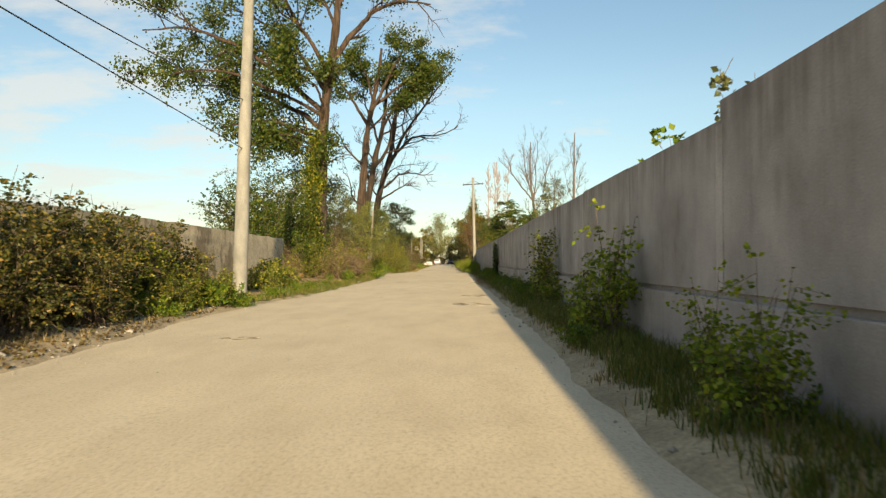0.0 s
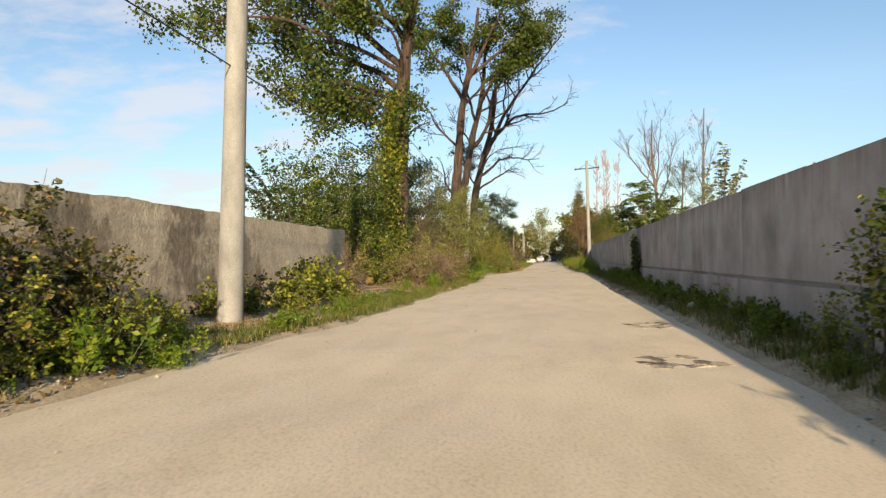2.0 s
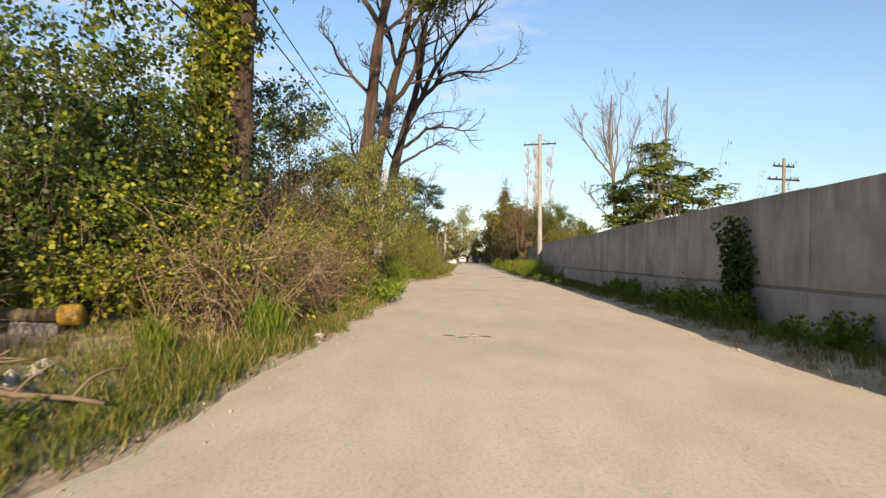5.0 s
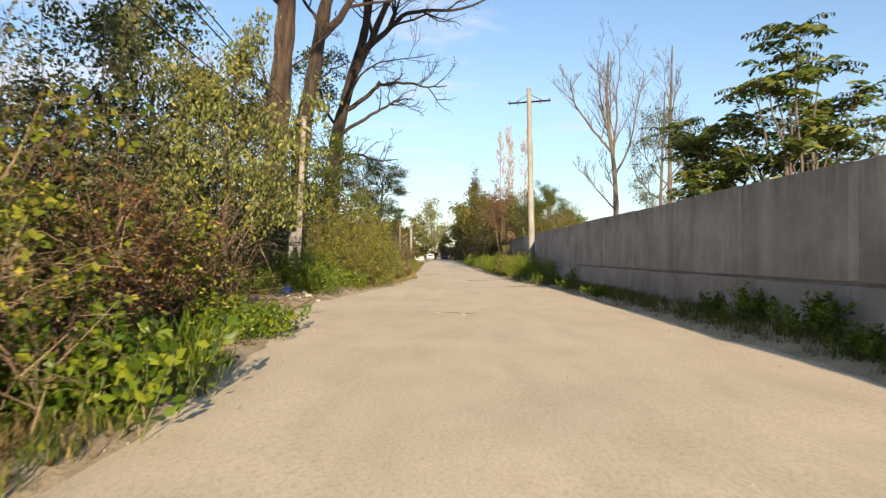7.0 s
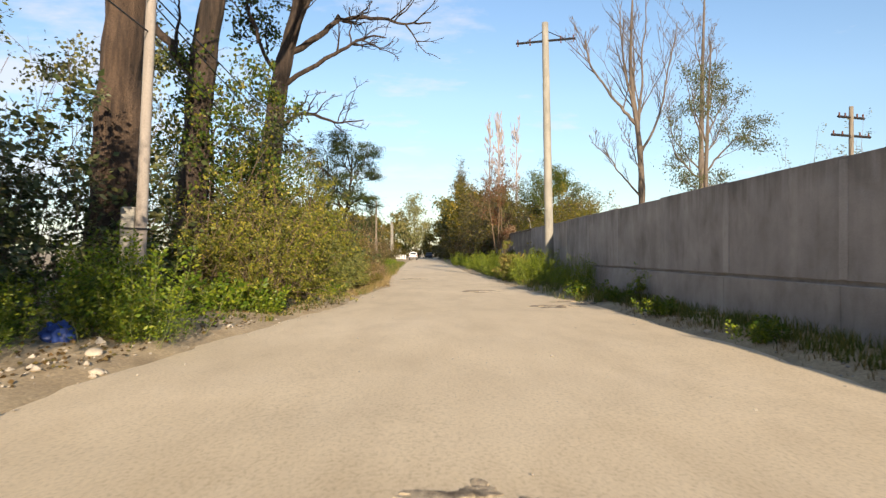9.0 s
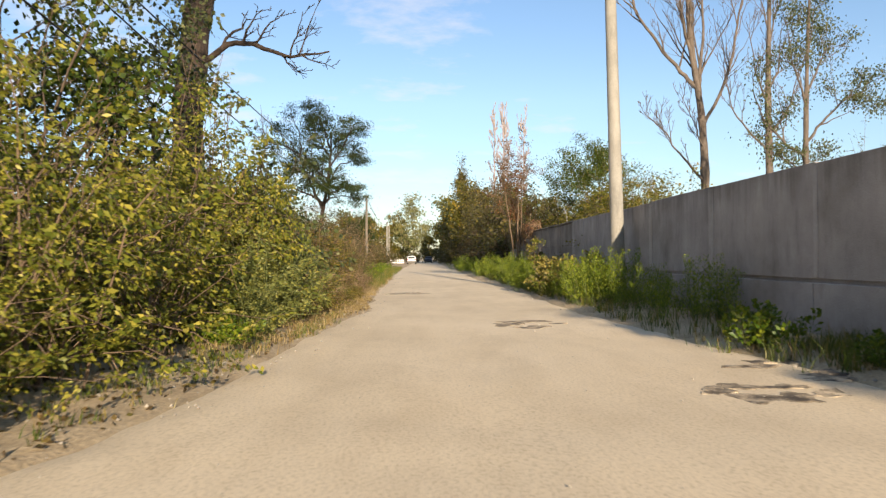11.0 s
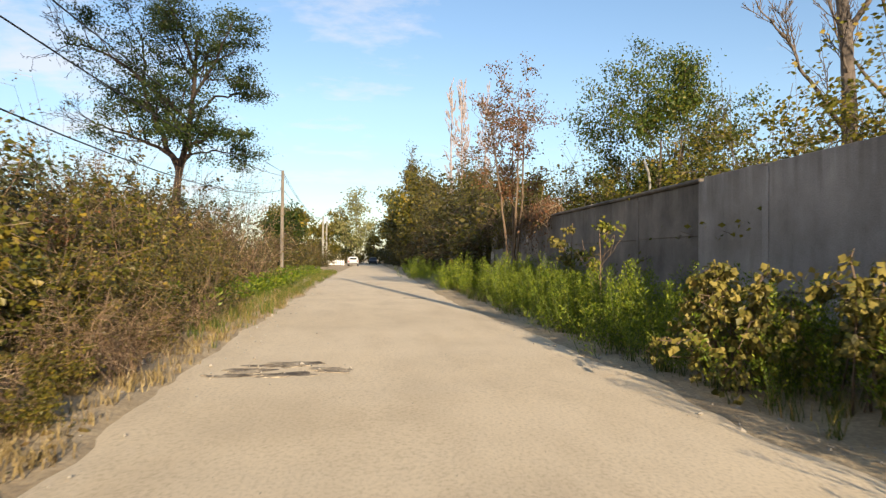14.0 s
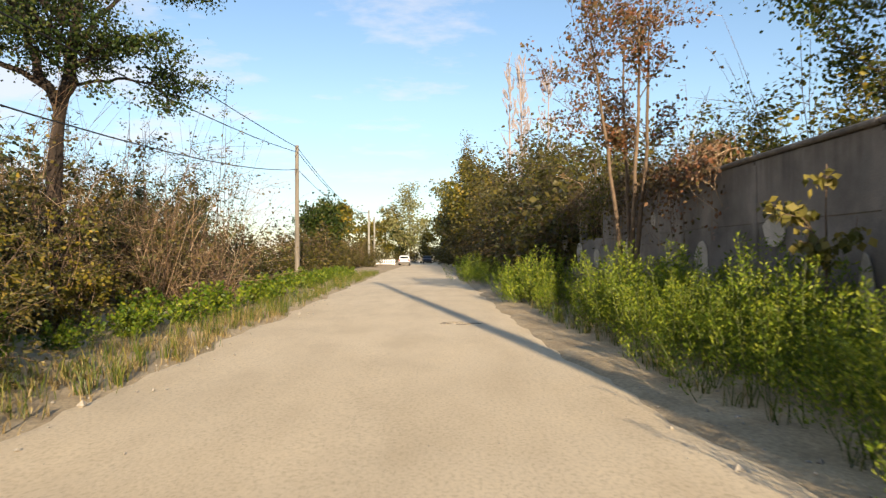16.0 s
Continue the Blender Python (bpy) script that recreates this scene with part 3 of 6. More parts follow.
def shrub(name, seed, rx, ry, h, stems, per_stem, per_twig, leaf, leaf_mat, stem_mat, label, category="shrub", width=0.22, droop=0.2, arch=0.25, low=0.15, jitter=0.03, stem_r=0.012, group="shrubs along the road", spray=0.2, rough=0.3):
    """Stems that fan out from the root into a lumpy crown; their side shoots bear sprays of leaves, set along each shoot and turned to its sides."""
    rng = np.random.default_rng(seed)
    per_twig, leaf = (per_twig * 1.15, leaf * 0.86) if leaf < 0.12 else (per_twig * 0.8, leaf * 1.05)
    ob = thing(name, label, category, group=group)
    tubes, at, ways = Tubes(), [], []
    for _ in range(stems):
        az, up = rng.uniform(0, 2 * math.pi), rng.uniform(low, 1.0)
        reach = math.sqrt(max(0.05, 1 - up * up * 0.85)) * rng.uniform(0.6, 1.12)
        lump = 1 + rough * noise.noise(Vector((math.cos(az) * 1.7, math.sin(az) * 1.7, up * 2.2 + seed))) * 1.3
        foot = np.array([rx * 0.2 * rng.normal(), ry * 0.2 * rng.normal(), -0.05])
        tip = np.array([rx * reach * math.cos(az) * lump, ry * reach * math.sin(az) * lump, h * up * lump])
        line = arc(foot, tip, arch * h * rng.uniform(0.2, 1), 5, rng, 0.05)
        tubes.add(line, stem_r * np.linspace(1, 0.35, 5) * rng.uniform(0.6, 1.3), 3, False)
        for _ in range(per_stem):
            s = rng.uniform(0.25, 1.0)
            i = min(3, int(s * 4))
            p = line[i] + (line[i + 1] - line[i]) * (s * 4 - i)
            span = spray * (rx + h) * 0.5 * rng.uniform(0.5, 1.4)
            w = rng.normal(size=3) * 0.8 + np.array([math.cos(az) * 0.7, math.sin(az) * 0.7, 0.45])
            w /= np.linalg.norm(w)
            q = p + w * span + np.array([0, 0, -droop * span * 0.6])
            q[2] = max(q[2], 0.03)
            if per_twig < 5 or rng.random() < 0.55:
                tubes.add(np.array([p, q]), np.array([0.5, 0.25]) * stem_r, 3, False)
            k_ = rng.poisson(per_twig)
            if k_:
                u = np.sort(rng.uniform(0.05, 1.05, k_))
                side = np.cross(w, [0, 0, 1.0])
                side /= np.linalg.norm(side) + 1e-9
                flip = np.where(np.arange(k_) % 2 == 0, 1.0, -1.0)[:, None]
                at.append(p + (q - p) * u[:, None] + rng.normal(0, jitter, (k_, 3)))
                ways.append(w * 0.7 + side * flip * rng.uniform(0.5, 1.2, (k_, 1)) + rng.normal(0, 0.35, (k_, 3)) + np.array([0, 0, -droop * 1.5]))
    put("woody_frame", tubes.mesh("woody_frame", stem_mat), ob)
    at, ways = np.concatenate(at), np.concatenate(ways)
    at[:, 2] = np.maximum(at[:, 2], 0.02)
    put("foliage", leaf_mesh("foliage", at, ways, leaf, width, leaf_mat, rng), ob)
    return ob


def weed(name, seed, r, h, stems, leaf, leaf_mat, label, per=46, width=0.16, group="weeds along the road", rise=0.0, fan=0.2):
    """Upright herbs: many close stalks, feathered with narrow leaves that thin out towards the tips."""
    rng = np.random.default_rng(seed)
    ob = thing(name, label, "weed", group=group)
    tubes, at, ways = Tubes(), [], []
    for _ in range(stems):
        f = rng.normal(0, r * 0.45, 2)
        hh = h * rng.uniform(0.55, 1.1) * (1 - 0.25 * min(1.5, np.hypot(*f) / r))
        tip = np.array([f[0] * 1.45 + rng.normal(0, 0.06), f[1] * 1.45 + rng.normal(0, 0.06), hh])
        line = arc((f[0], f[1], -0.03), tip, 0.0, 5, rng, 0.02)
        tubes.add(line, 0.006 * np.linspace(1, 0.3, 5), 3, False)
        s = rng.uniform(0.08, 1.0, per)
        i = np.minimum(3, (s * 4).astype(int))
        p = line[i] + (line[i + 1] - line[i]) * (s * 4 - i)[:, None]
        az = rng.uniform(0, 2 * math.pi, per)
        spread = (1.12 - s) * fan * h
        p = p + np.stack([np.cos(az), np.sin(az), 0.5 + 0 * az], 1) * (spread * rng.uniform(0, 1, per))[:, None]
        at.append(p)
        ways.append(np.stack([np.cos(az), np.sin(az), rng.uniform(0.1, 1.2, per) + rise], 1))
    put("stalk_tuft", tubes.mesh("stalk_tuft", M["stalk"]), ob)
    put("foliage", leaf_mesh("foliage", np.concatenate(at), np.concatenate(ways), leaf, width, leaf_mat, rng, 0.3), ob)
    return ob


def tree(name, seed, base, trunk_top, radius, label, crown, lean=(0, 0), bole=3.0, limbs=12, per=(6, 4, 3), leaves=0, leaf=0.13, leaf_mat=None, bark=None, keep=None, leaf_width=0.38, clump=0.28,
         thick=0.42, upsweep=0.0, stems=1, twist=0.16, hang=0.45, bunch=14, fine=0.004):
    """A tapered trunk whose limbs reach out into a lumpy crown (centre and half-sizes, from the foot), with boughs and twigs; leaves sit in clumps on the outer twigs."""
    rng = np.random.default_rng(seed)
    ob = thing(name, label, "tree", (base[0], base[1], float(height(base[0], base[1])) - 0.1))
    tubes, twigs = Tubes(), []
    pen = [Tubes()]
    near = base[1] < 104 or name == "bare_poplar"
    mid, half = np.array(crown[:3], float), np.array(crown[3:], float)
    trunks = []
    for s in range(stems):
        off = rng.normal(0, radius * 1.2, 3) * (stems > 1)
        n = 13
        z = np.linspace(0, 1, n)
        ang = rng.uniform(0, 6.28)
        fan = (0.16 * trunk_top if stems > 1 else 0.0) * np.array([math.cos(ang), math.sin(ang)])
        line = np.stack([off[0] + (lean[0] * trunk_top + fan[0]) * z, off[1] + (lean[1] * trunk_top + fan[1]) * z, trunk_top * z], 1)
        wob = np.cumsum(rng.normal(0, 0.012 * trunk_top / 4, (n, 2)), 0)
        line[1:, :2] += wob[1:] - wob[0]
        r = radius * (1 - 0.72 * z)
        r[0] *= 1.3
        if radius > 0.3:
            fine_z = np.linspace(0, 1, 90) ** 1.4
            tubes.add(np.stack([np.interp(fine_z, z, line[:, q]) for q in range(3)], 1), np.interp(fine_z, z, r), 30, True, 0.09)
        else:
            tubes.add(line, r, 12 if radius > 0.12 else 6)
        trunks.append((line, r))

    def bough(p, q, r, n, sides, bow):
        t = np.linspace(0, 1, n)[:, None]
        pts = p * (1 - t) + q * t
        pts[:, 2] += bow * np.linalg.norm(q - p) * 4 * (t * (1 - t))[:, 0]
        pts[1:] += np.cumsum(rng.normal(0, twist * np.linalg.norm(q - p) / n, (n - 1, 3)), 0) * 0.7
        pen[0].add(pts, np.maximum(fine, r * np.linspace(1, 0.22, n)), sides, False)
        return pts

    def split(line, r, level):
        for _ in range(per[level]):
            s = rng.uniform(0.25, 1.0)
            n = len(line) - 1
            i = min(n - 1, int(s * n))
            p = line[i] + (line[i + 1] - line[i]) * (s * n - i)
            ax = line[i + 1] - line[i]
            ax /= np.linalg.norm(ax) + 1e-9
            side = rng.normal(size=3)
            side -= ax * (side @ ax) * 0.9
            w = ax * 0.75 + side / (np.linalg.norm(side) + 1e-9) * rng.uniform(0.5, 1.0) + np.array([0, 0, 0.1 + upsweep])
            L = np.linalg.norm(line[-1] - line[0]) * rng.uniform(0.3, 0.6) * (1.15 - 0.4 * s)
            rr = r * (1 - 0.7 * s) * 0.55
            sub = bough(p, p + w / np.linalg.norm(w) * L, rr, (6, 4, 3)[min(level, 2)], (5, 3, 3)[min(level, 2)], 0.03)
            if level >= len(per) - 2:
                twigs.append(sub[1:])
            if level + 1 < len(per):
                split(sub, rr, level + 1)

    for k_ in range(limbs):
        line, r = trunks[k_ % stems]
        d = rng.normal(size=3)
        d /= np.linalg.norm(d)
        lump = 1 + 0.3 * noise.noise(Vector(d * 1.4) + Vector((seed * 1.3, 0, 0)))
        q = mid + d * half * rng.uniform(0.72, 1.0) * lump
        away = math.hypot(q[0] - lean[0] * q[2], q[1] - lean[1] * q[2])
        z0 = min(max(bole, q[2] - away * rng.uniform(0.5, 1.3)), trunk_top * 0.97)
        i = min(11, int(z0 / trunk_top * 12))
        p = line[i] + (line[i + 1] - line[i]) * (z0 / trunk_top * 12 - i)
        rr = r[i] * thick * rng.uniform(0.6, 1.1)
        limb = bough(p, q, rr, 8, 7, rng.uniform(-0.06, 0.05) - upsweep * 0.12)
        twigs.append(limb[4:])
        split(limb, rr, 0)
        if near:
            put("limb", pen[0].mesh("limb", bark or M["bark"]), ob)
            pen[0] = Tubes()
    if not near:
        put("branch_frame", pen[0].mesh("branch_frame", bark or M["bark"]), ob, kind="stuff")
    put("trunk", tubes.mesh("trunk", bark or M["bark"]), ob)
    if leaves:
        tips = np.concatenate(twigs)
        if keep is not None:
            tips = tips[keep(tips)]
        leaves, leaf = int(leaves * 0.76), leaf * 1.1
        seats = tips[rng.integers(0, len(tips), max(1, leaves // bunch))]
        at = np.repeat(seats, bunch, 0) + rng.normal(0, clump, (len(seats) * bunch, 3)) * np.repeat(rng.uniform(0.55, 1.25, (len(seats), 3)) * [1, 1, 0.75], bunch, 0)
        ways = rng.normal(0, 1, at.shape) + np.array([0, 0, -hang])
        put("crown", leaf_mesh("crown", at, ways, leaf, leaf_width, leaf_mat, rng), ob)
    return ob


def place(ob, spots):
    """Sets the thing at its first spot and copies of it at the rest. A spot: x, y, turn, scale."""
    for i, (x, y, turn, s) in enumerate(spots):
        m = pose(x, y, ground_z(x, y) - 0.02, 0, 0, turn) @ Matrix.Diagonal((s, s, s, 1))
        if i == 0:
            ob.matrix_basis = m
        else:
            c = copy_thing(ob, pose(x, y, ground_z(x, y) - 0.02, 0, 0, turn))
            c.scale = (s, s, s)


def row(seed, x0, x1, y0, y1, n, s0=0.8, s1=1.15):
    """Spots spread at random along a strip."""
    rng = random.Random(seed)
    return [(rng.uniform(x0, x1), y0 + (y1 - y0) * (i + rng.uniform(0.15, 0.85)) / n, rng.uniform(0, 360), rng.uniform(s0, s1)) for i in range(n)]

# ---- hedge and brambles on the left ----
hedge = "dense thorny bramble hedge with dull green and yellowing leaves"
a = shrub("bramble", 11, 1.25, 1.25, 1.85, 54, 6, 12, 0.098, M["hedge"], M["twig"], hedge, "bramble", 0.32, 0.25, 0.3, 0.02, rough=0.4)
place(a, row(1, -7.5, -6.9, 1.5, 16.0, 9, 1.02, 1.14) + [(-7.3, 16.8, 20, 0.95), (-7.0, 18.0, 160, 0.7)] + row(2, -6.6, -6.2, 3.5, 14.0, 6, 0.62, 0.8) + row(3, -7.8, -7.2, 0.5, 16.0, 7, 0.9, 1.02))
b = shrub("bramble", 12, 1.2, 1.3, 1.8, 48, 6, 12, 0.08, M["vine"], M["twig_dark"], "leafy green bramble thicket leaning over a wall", "bramble", 0.34, 0.25, 0.3, 0.02, rough=0.4)
place(b, [(-6.5, 15.8, 40, 0.7), (-6.9, 14.2, 200, 0.9), (-7.6, 18.4, 60, 0.6), (-6.05, 14.6, 300, 0.5), (-6.1, 17.2, 120, 0.5), (-7.4, 12.6, 220, 0.95), (-7.2, 36.6, 90, 0.85), (-7.5, 42.0, 10, 0.9)] + row(4, -7.8, -7.0, 44.5, 50.5, 3, 1.0, 1.2))
dry = shrub("bramble", 13, 1.3, 1.3, 1.5, 68, 6, 1.8, 0.07, M["brown"], M["cane"], "tangle of dry brown bramble canes with few leaves", "bramble", 0.3, 0.3, 0.55, 0.0, stem_r=0.009, spray=0.34, rough=0.55)
place(dry, row(5, -6.8, -6.0, 34.6, 44.5, 6, 0.75, 1.05) + row(6, -7.0, -6.5, 4.0, 12.5, 3, 0.5, 0.7) + row(7, -5.6, -5.1, 72.5, 87.0, 8, 0.4, 0.55))
lemon = shrub("shrub", 14, 0.85, 0.85, 1.1, 26, 5, 6.5, 0.115, M["vine"], M["twig"], "low leafy shrub with broad yellow-green leaves by a wall", "shrub", 0.4, 0.3, 0.2, 0.1, 0.05)
place(lemon, [(-6.9, 25.0, 0, 0.95), (-7.4, 23.4, 90, 0.8), (-7.8, 29.0, 200, 1.0), (-6.3, 18.6, 10, 0.55), (-7.5, 20.2, 50, 0.55), (-7.5, 22.3, 10, 0.7), (-7.3, 26.6, 60, 1.0), (-7.7, 28.0, 140, 1.15), (-6.6, 24.0, 120, 0.5), (-6.5, 27.4, 330, 0.55), (-7.0, 39.4, 70, 1.0), (-6.7, 43.4, 150, 0.9), (-8.5, 35.6, 20, 1.0), (-6.9, 45.6, 10, 1.2)])
ivyish = shrub("shrub", 15, 1.9, 1.9, 5.0, 72, 7, 16, 0.117, M["ivy"], M["twig_dark"], "tall shrub smothered in green climbing leaves", "shrub", 0.4, 0.6, 0.22, 0.05, 0.07, 0.009, spray=0.26, rough=0.6)
place(ivyish, [(-10.0, 37.2, 0, 1.1), (-10.9, 39.8, 80, 1.25), (-9.6, 43.4, 170, 0.7), (-8.9, 40.0, 100, 0.95), (-12.0, 37.6, 20, 1.05), (-9.8, 41.2, 60, 1.1), (-9.3, 38.6, 130, 0.85), (-13.0, 40.4, 210, 1.15)])
vine = shrub("vine", 22, 1.2, 1.3, 1.9, 34, 7, 9, 0.085, M["vine"], M["cane"], "yellow-green climbing vine sprawling over dead canes", "vine", 0.38, 0.35, 0.4, 0.05, 0.05, 0.008, spray=0.24, rough=0.5)
place(vine, [(-6.9, 35.6, 0, 0.95), (-6.5, 38.3, 90, 0.8), (-7.2, 40.0, 200, 1.1), (-6.4, 42.4, 30, 0.85), (-7.0, 44.2, 140, 1.15), (-8.7, 36.0, 70, 0.9), (-7.4, 46.4, 10, 0.95), (-6.4, 36.9, 120, 0.75)])
yel = shrub("shrub", 16, 1.5, 1.5, 2.5, 56, 5, 22, 0.08, M["yellow"], M["twig"], "rounded roadside shrub with yellowing olive leaves", "shrub", 0.24, 0.4, 0.2, 0.03, 0.03, rough=0.5)
place(yel, [(-6.6, 65.6, 0, 1.1), (-6.4, 67.6, 70, 0.95), (-7.6, 67.0, 160, 1.35), (-7.5, 69.6, 210, 1.2), (-7.9, 64.6, 20, 1.1), (-6.3, 63.9, 80, 0.7)])
olive = shrub("shrub", 17, 2.0, 2.0, 4.0, 76, 6, 25, 0.095, M["yellow"], M["twig"], "tall roadside shrub, olive green with hanging leaves", "shrub", 0.22, 0.6, 0.2, 0.02, 0.04, rough=0.5)
place(olive, [(-7.2, 72.8, 0, 0.95), (-8.6, 71.2, 10, 0.95)])
hanging = shrub("shrub", 56, 1.15, 1.2, 3.7, 52, 7, 12, 0.105, M["yellow"], M["twig_dark"], "tall overhanging shrub with drooping yellow-green leaves", "shrub", 0.3, 1.0, 0.3, 0.1, 0.04, 0.01, spray=0.26, rough=0.45)
place(hanging, [(-6.35, 72.9, 0, 0.92)])
# same verge growth, with the shade there put into darker leaves
shaded = shrub("shrub", 55, 1.5, 1.5, 3.4, 54, 6, 13, 0.115, M["dusk"], M["twig_dark"], "broad-leaved shrub with shade put into its dark green leaf colour", "shrub", 0.36, 0.4, 0.15, 0.03, 0.06, 0.01, spray=0.22, rough=0.45)
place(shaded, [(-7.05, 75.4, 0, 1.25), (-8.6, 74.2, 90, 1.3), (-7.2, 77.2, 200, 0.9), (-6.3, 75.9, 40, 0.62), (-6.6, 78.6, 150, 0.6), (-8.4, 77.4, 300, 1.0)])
autumn = shrub("shrub", 54, 1.15, 1.25, 2.1, 50, 6, 11, 0.085, M["olive"], M["cane"], "brushy shrub with yellowing olive leaves on brown canes", "shrub", 0.34, 0.35, 0.25, 0.03, 0.04, 0.009, spray=0.24, rough=0.5)
place(autumn, [(-6.75, 81.6, 0, 1.1), (-6.5, 84.2, 80, 1.0), (-6.9, 86.0, 160, 1.05), (-7.0, 88.6, 240, 1.0), (-7.4, 91.2, 20, 1.05), (-7.2, 93.6, 130, 0.9), (-5.9, 79.6, 50, 0.55), (-5.8, 82.4, 190, 0.6), (-5.95, 85.2, 300, 0.5), (-5.75, 77.4, 110, 0.5), (-5.35, 80.8, 20, 0.35), (-5.4, 83.8, 220, 0.32), (-5.15, 78.4, 140, 0.36), (-5.1, 76.3, 60, 0.4), (-5.2, 74.4, 250, 0.42), (-5.5, 73.0, 10, 0.4), (-5.0, 79.6, 310, 0.28)])
upright = shrub("shrub", 25, 1.15, 1.35, 3.2, 58, 6, 22, 0.082, M["yellow"], M["twig"], "upright roadside shrub with hanging olive leaves", "shrub", 0.24, 0.5, 0.12, 0.03, 0.04, rough=0.45)
place(upright, [(-6.9, 71.7, 0, 1.05), (-6.7, 69.0, 120, 0.95), (-7.3, 74.2, 240, 0.9)])
lower = shrub("shrub", 23, 1.4, 1.4, 2.4, 42, 5, 16, 0.085, M["dull"], M["twig"], "bushy roadside shrub with small olive leaves", "shrub", 0.26, 0.5, 0.2, 0.03, 0.04, rough=0.5)
place(lower, row(10, -8.2, -7.3, 78.5, 100.0, 6, 0.75, 1.0) + row(18, -9.8, -8.4, 81.5, 104.0, 8, 1.15, 1.5) + row(12, -9.0, -8.2, 45.0, 50.0, 2, 1.2, 1.4) + row(9, -6.1, -5.6, 76.0, 91.0, 7, 0.45, 0.7))
# the dark of the shaded hollow is in the leaf colour
darks = shrub("shrub", 18, 1.7, 1.7, 3.6, 46, 5, 14, 0.135, M["dusk"], M["twig_dark"], "dense shrub behind the verge, shade put into its dark green leaves", "shrub", 0.32, 0.3, 0.15, 0.02, 0.08, rough=0.45)
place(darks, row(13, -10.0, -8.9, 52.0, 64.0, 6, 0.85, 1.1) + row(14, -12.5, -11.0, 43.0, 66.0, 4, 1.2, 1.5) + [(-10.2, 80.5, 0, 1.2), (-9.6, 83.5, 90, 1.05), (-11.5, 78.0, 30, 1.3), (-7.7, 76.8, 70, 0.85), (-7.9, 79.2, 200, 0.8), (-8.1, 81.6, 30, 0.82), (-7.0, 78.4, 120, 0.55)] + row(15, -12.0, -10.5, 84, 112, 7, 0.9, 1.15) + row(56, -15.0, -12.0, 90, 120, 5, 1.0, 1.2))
grey = shrub("shrub", 19, 1.9, 1.9, 5.0, 46, 5, 16, 0.105, M["grey_green"], M["twig"], "tall thin grey-green shrub with small leaves", "shrub", 0.24, 0.3, 0.1, 0.15, 0.06, rough=0.45)
place(grey, row(8, -8.6, -7.9, 45.5, 51.0, 4, 0.55, 0.7) + [(-9.3, 50.2, 0, 1.05), (-10.6, 53.0, 90, 1.15), (-9.2, 47.4, 140, 0.95), (-10.6, 57.0, 220, 1.0), (-11.6, 49.5, 60, 1.2), (-11.0, 70.0, 0, 1.0), (-10.2, 73.4, 40, 0.9), (-11.2, 61.0, 20, 1.15), (-10.4, 105.0, 10, 0.8), (-7.6, 101.6, 70, 0.85), (-8.6, 99.0, 30, 0.7), (-10.0, 92.0, 200, 0.75), (-10.2, 86.5, 130, 0.7), (5.0, 57.2, 20, 0.85), (6.4, 54.0, 100, 0.9), (-9.4, 61.0, 310, 0.85), (-9.3, 57.0, 20, 0.95), (-8.9, 54.6, 80, 0.9), (25.0, 103.0, 0, 1.5), (28.0, 105.0, 60, 1.75), (31.0, 102.5, 120, 1.9), (34.0, 106.0, 200, 1.9)])
red = shrub("bramble", 24, 1.1, 1.1, 1.9, 46, 6, 9, 0.07, M["rust"], M["cane"], "bramble with reddish brown withering leaves", "bramble", 0.32, 0.25, 0.35, 0.03, 0.03, 0.009, rough=0.5)
place(red, [(-6.9, 46.6, 0, 1.05), (-7.1, 48.2, 110, 1.0), (-6.4, 45.4, 40, 0.7), (-7.0, 85.2, 200, 0.9)])
twiggy = shrub("shrub", 20, 1.5, 1.5, 3.2, 60, 6, 2.6, 0.08, M["brown"], M["cane"], "half-bare twiggy shrub with sparse brown leaves", "shrub", 0.28, 0.2, 0.15, 0.1, 0.08, 0.008, spray=0.26, rough=0.45)
place(twiggy, row(16, -9.4, -8.2, 84, 104, 6, 0.9, 1.2) + row(55, -13.5, -10.5, 88, 118, 9, 1.15, 1.45) + [(-6.9, 100.4, 40, 1.2), (-7.4, 98.4, 0, 1.1)] + row(17, -8.6, -7.6, 40.5, 44.5, 2, 0.9, 1.0) + [(5.0, 86, 0, 1.1), (5.0, 96, 90, 1.3), (4.9, 101, 10, 1.3), (-7.2, 51.4, 0, 0.8), (-7.4, 79.8, 10, 0.75), (-7.7, 30.9, 40, 0.5), (-7.9, 32.3, 120, 0.6), (-7.1, 30.0, 200, 0.32)])
silver = shrub("shrub", 21, 0.9, 0.9, 1.6, 34, 7, 13, 0.085, M["sallow"], M["stalk"], "pale green upright shrub at the road edge", "shrub", 0.2, 0.1, 0.1, 0.1, 0.03)
place(silver, [(-5.6, 72.3, 0, 1.0), (-5.7, 71.0, 90, 1.0), (-5.4, 73.4, 30, 0.75), (-6.4, 71.6, 200, 1.2), (-5.6, 69.9, 140, 0.7), (-6.3, 78.8, 20, 0.85), (-6.8, 82.0, 110, 1.0), (-5.5, 76.8, 230, 0.6), (-5.45, 75.2, 300, 0.65)])

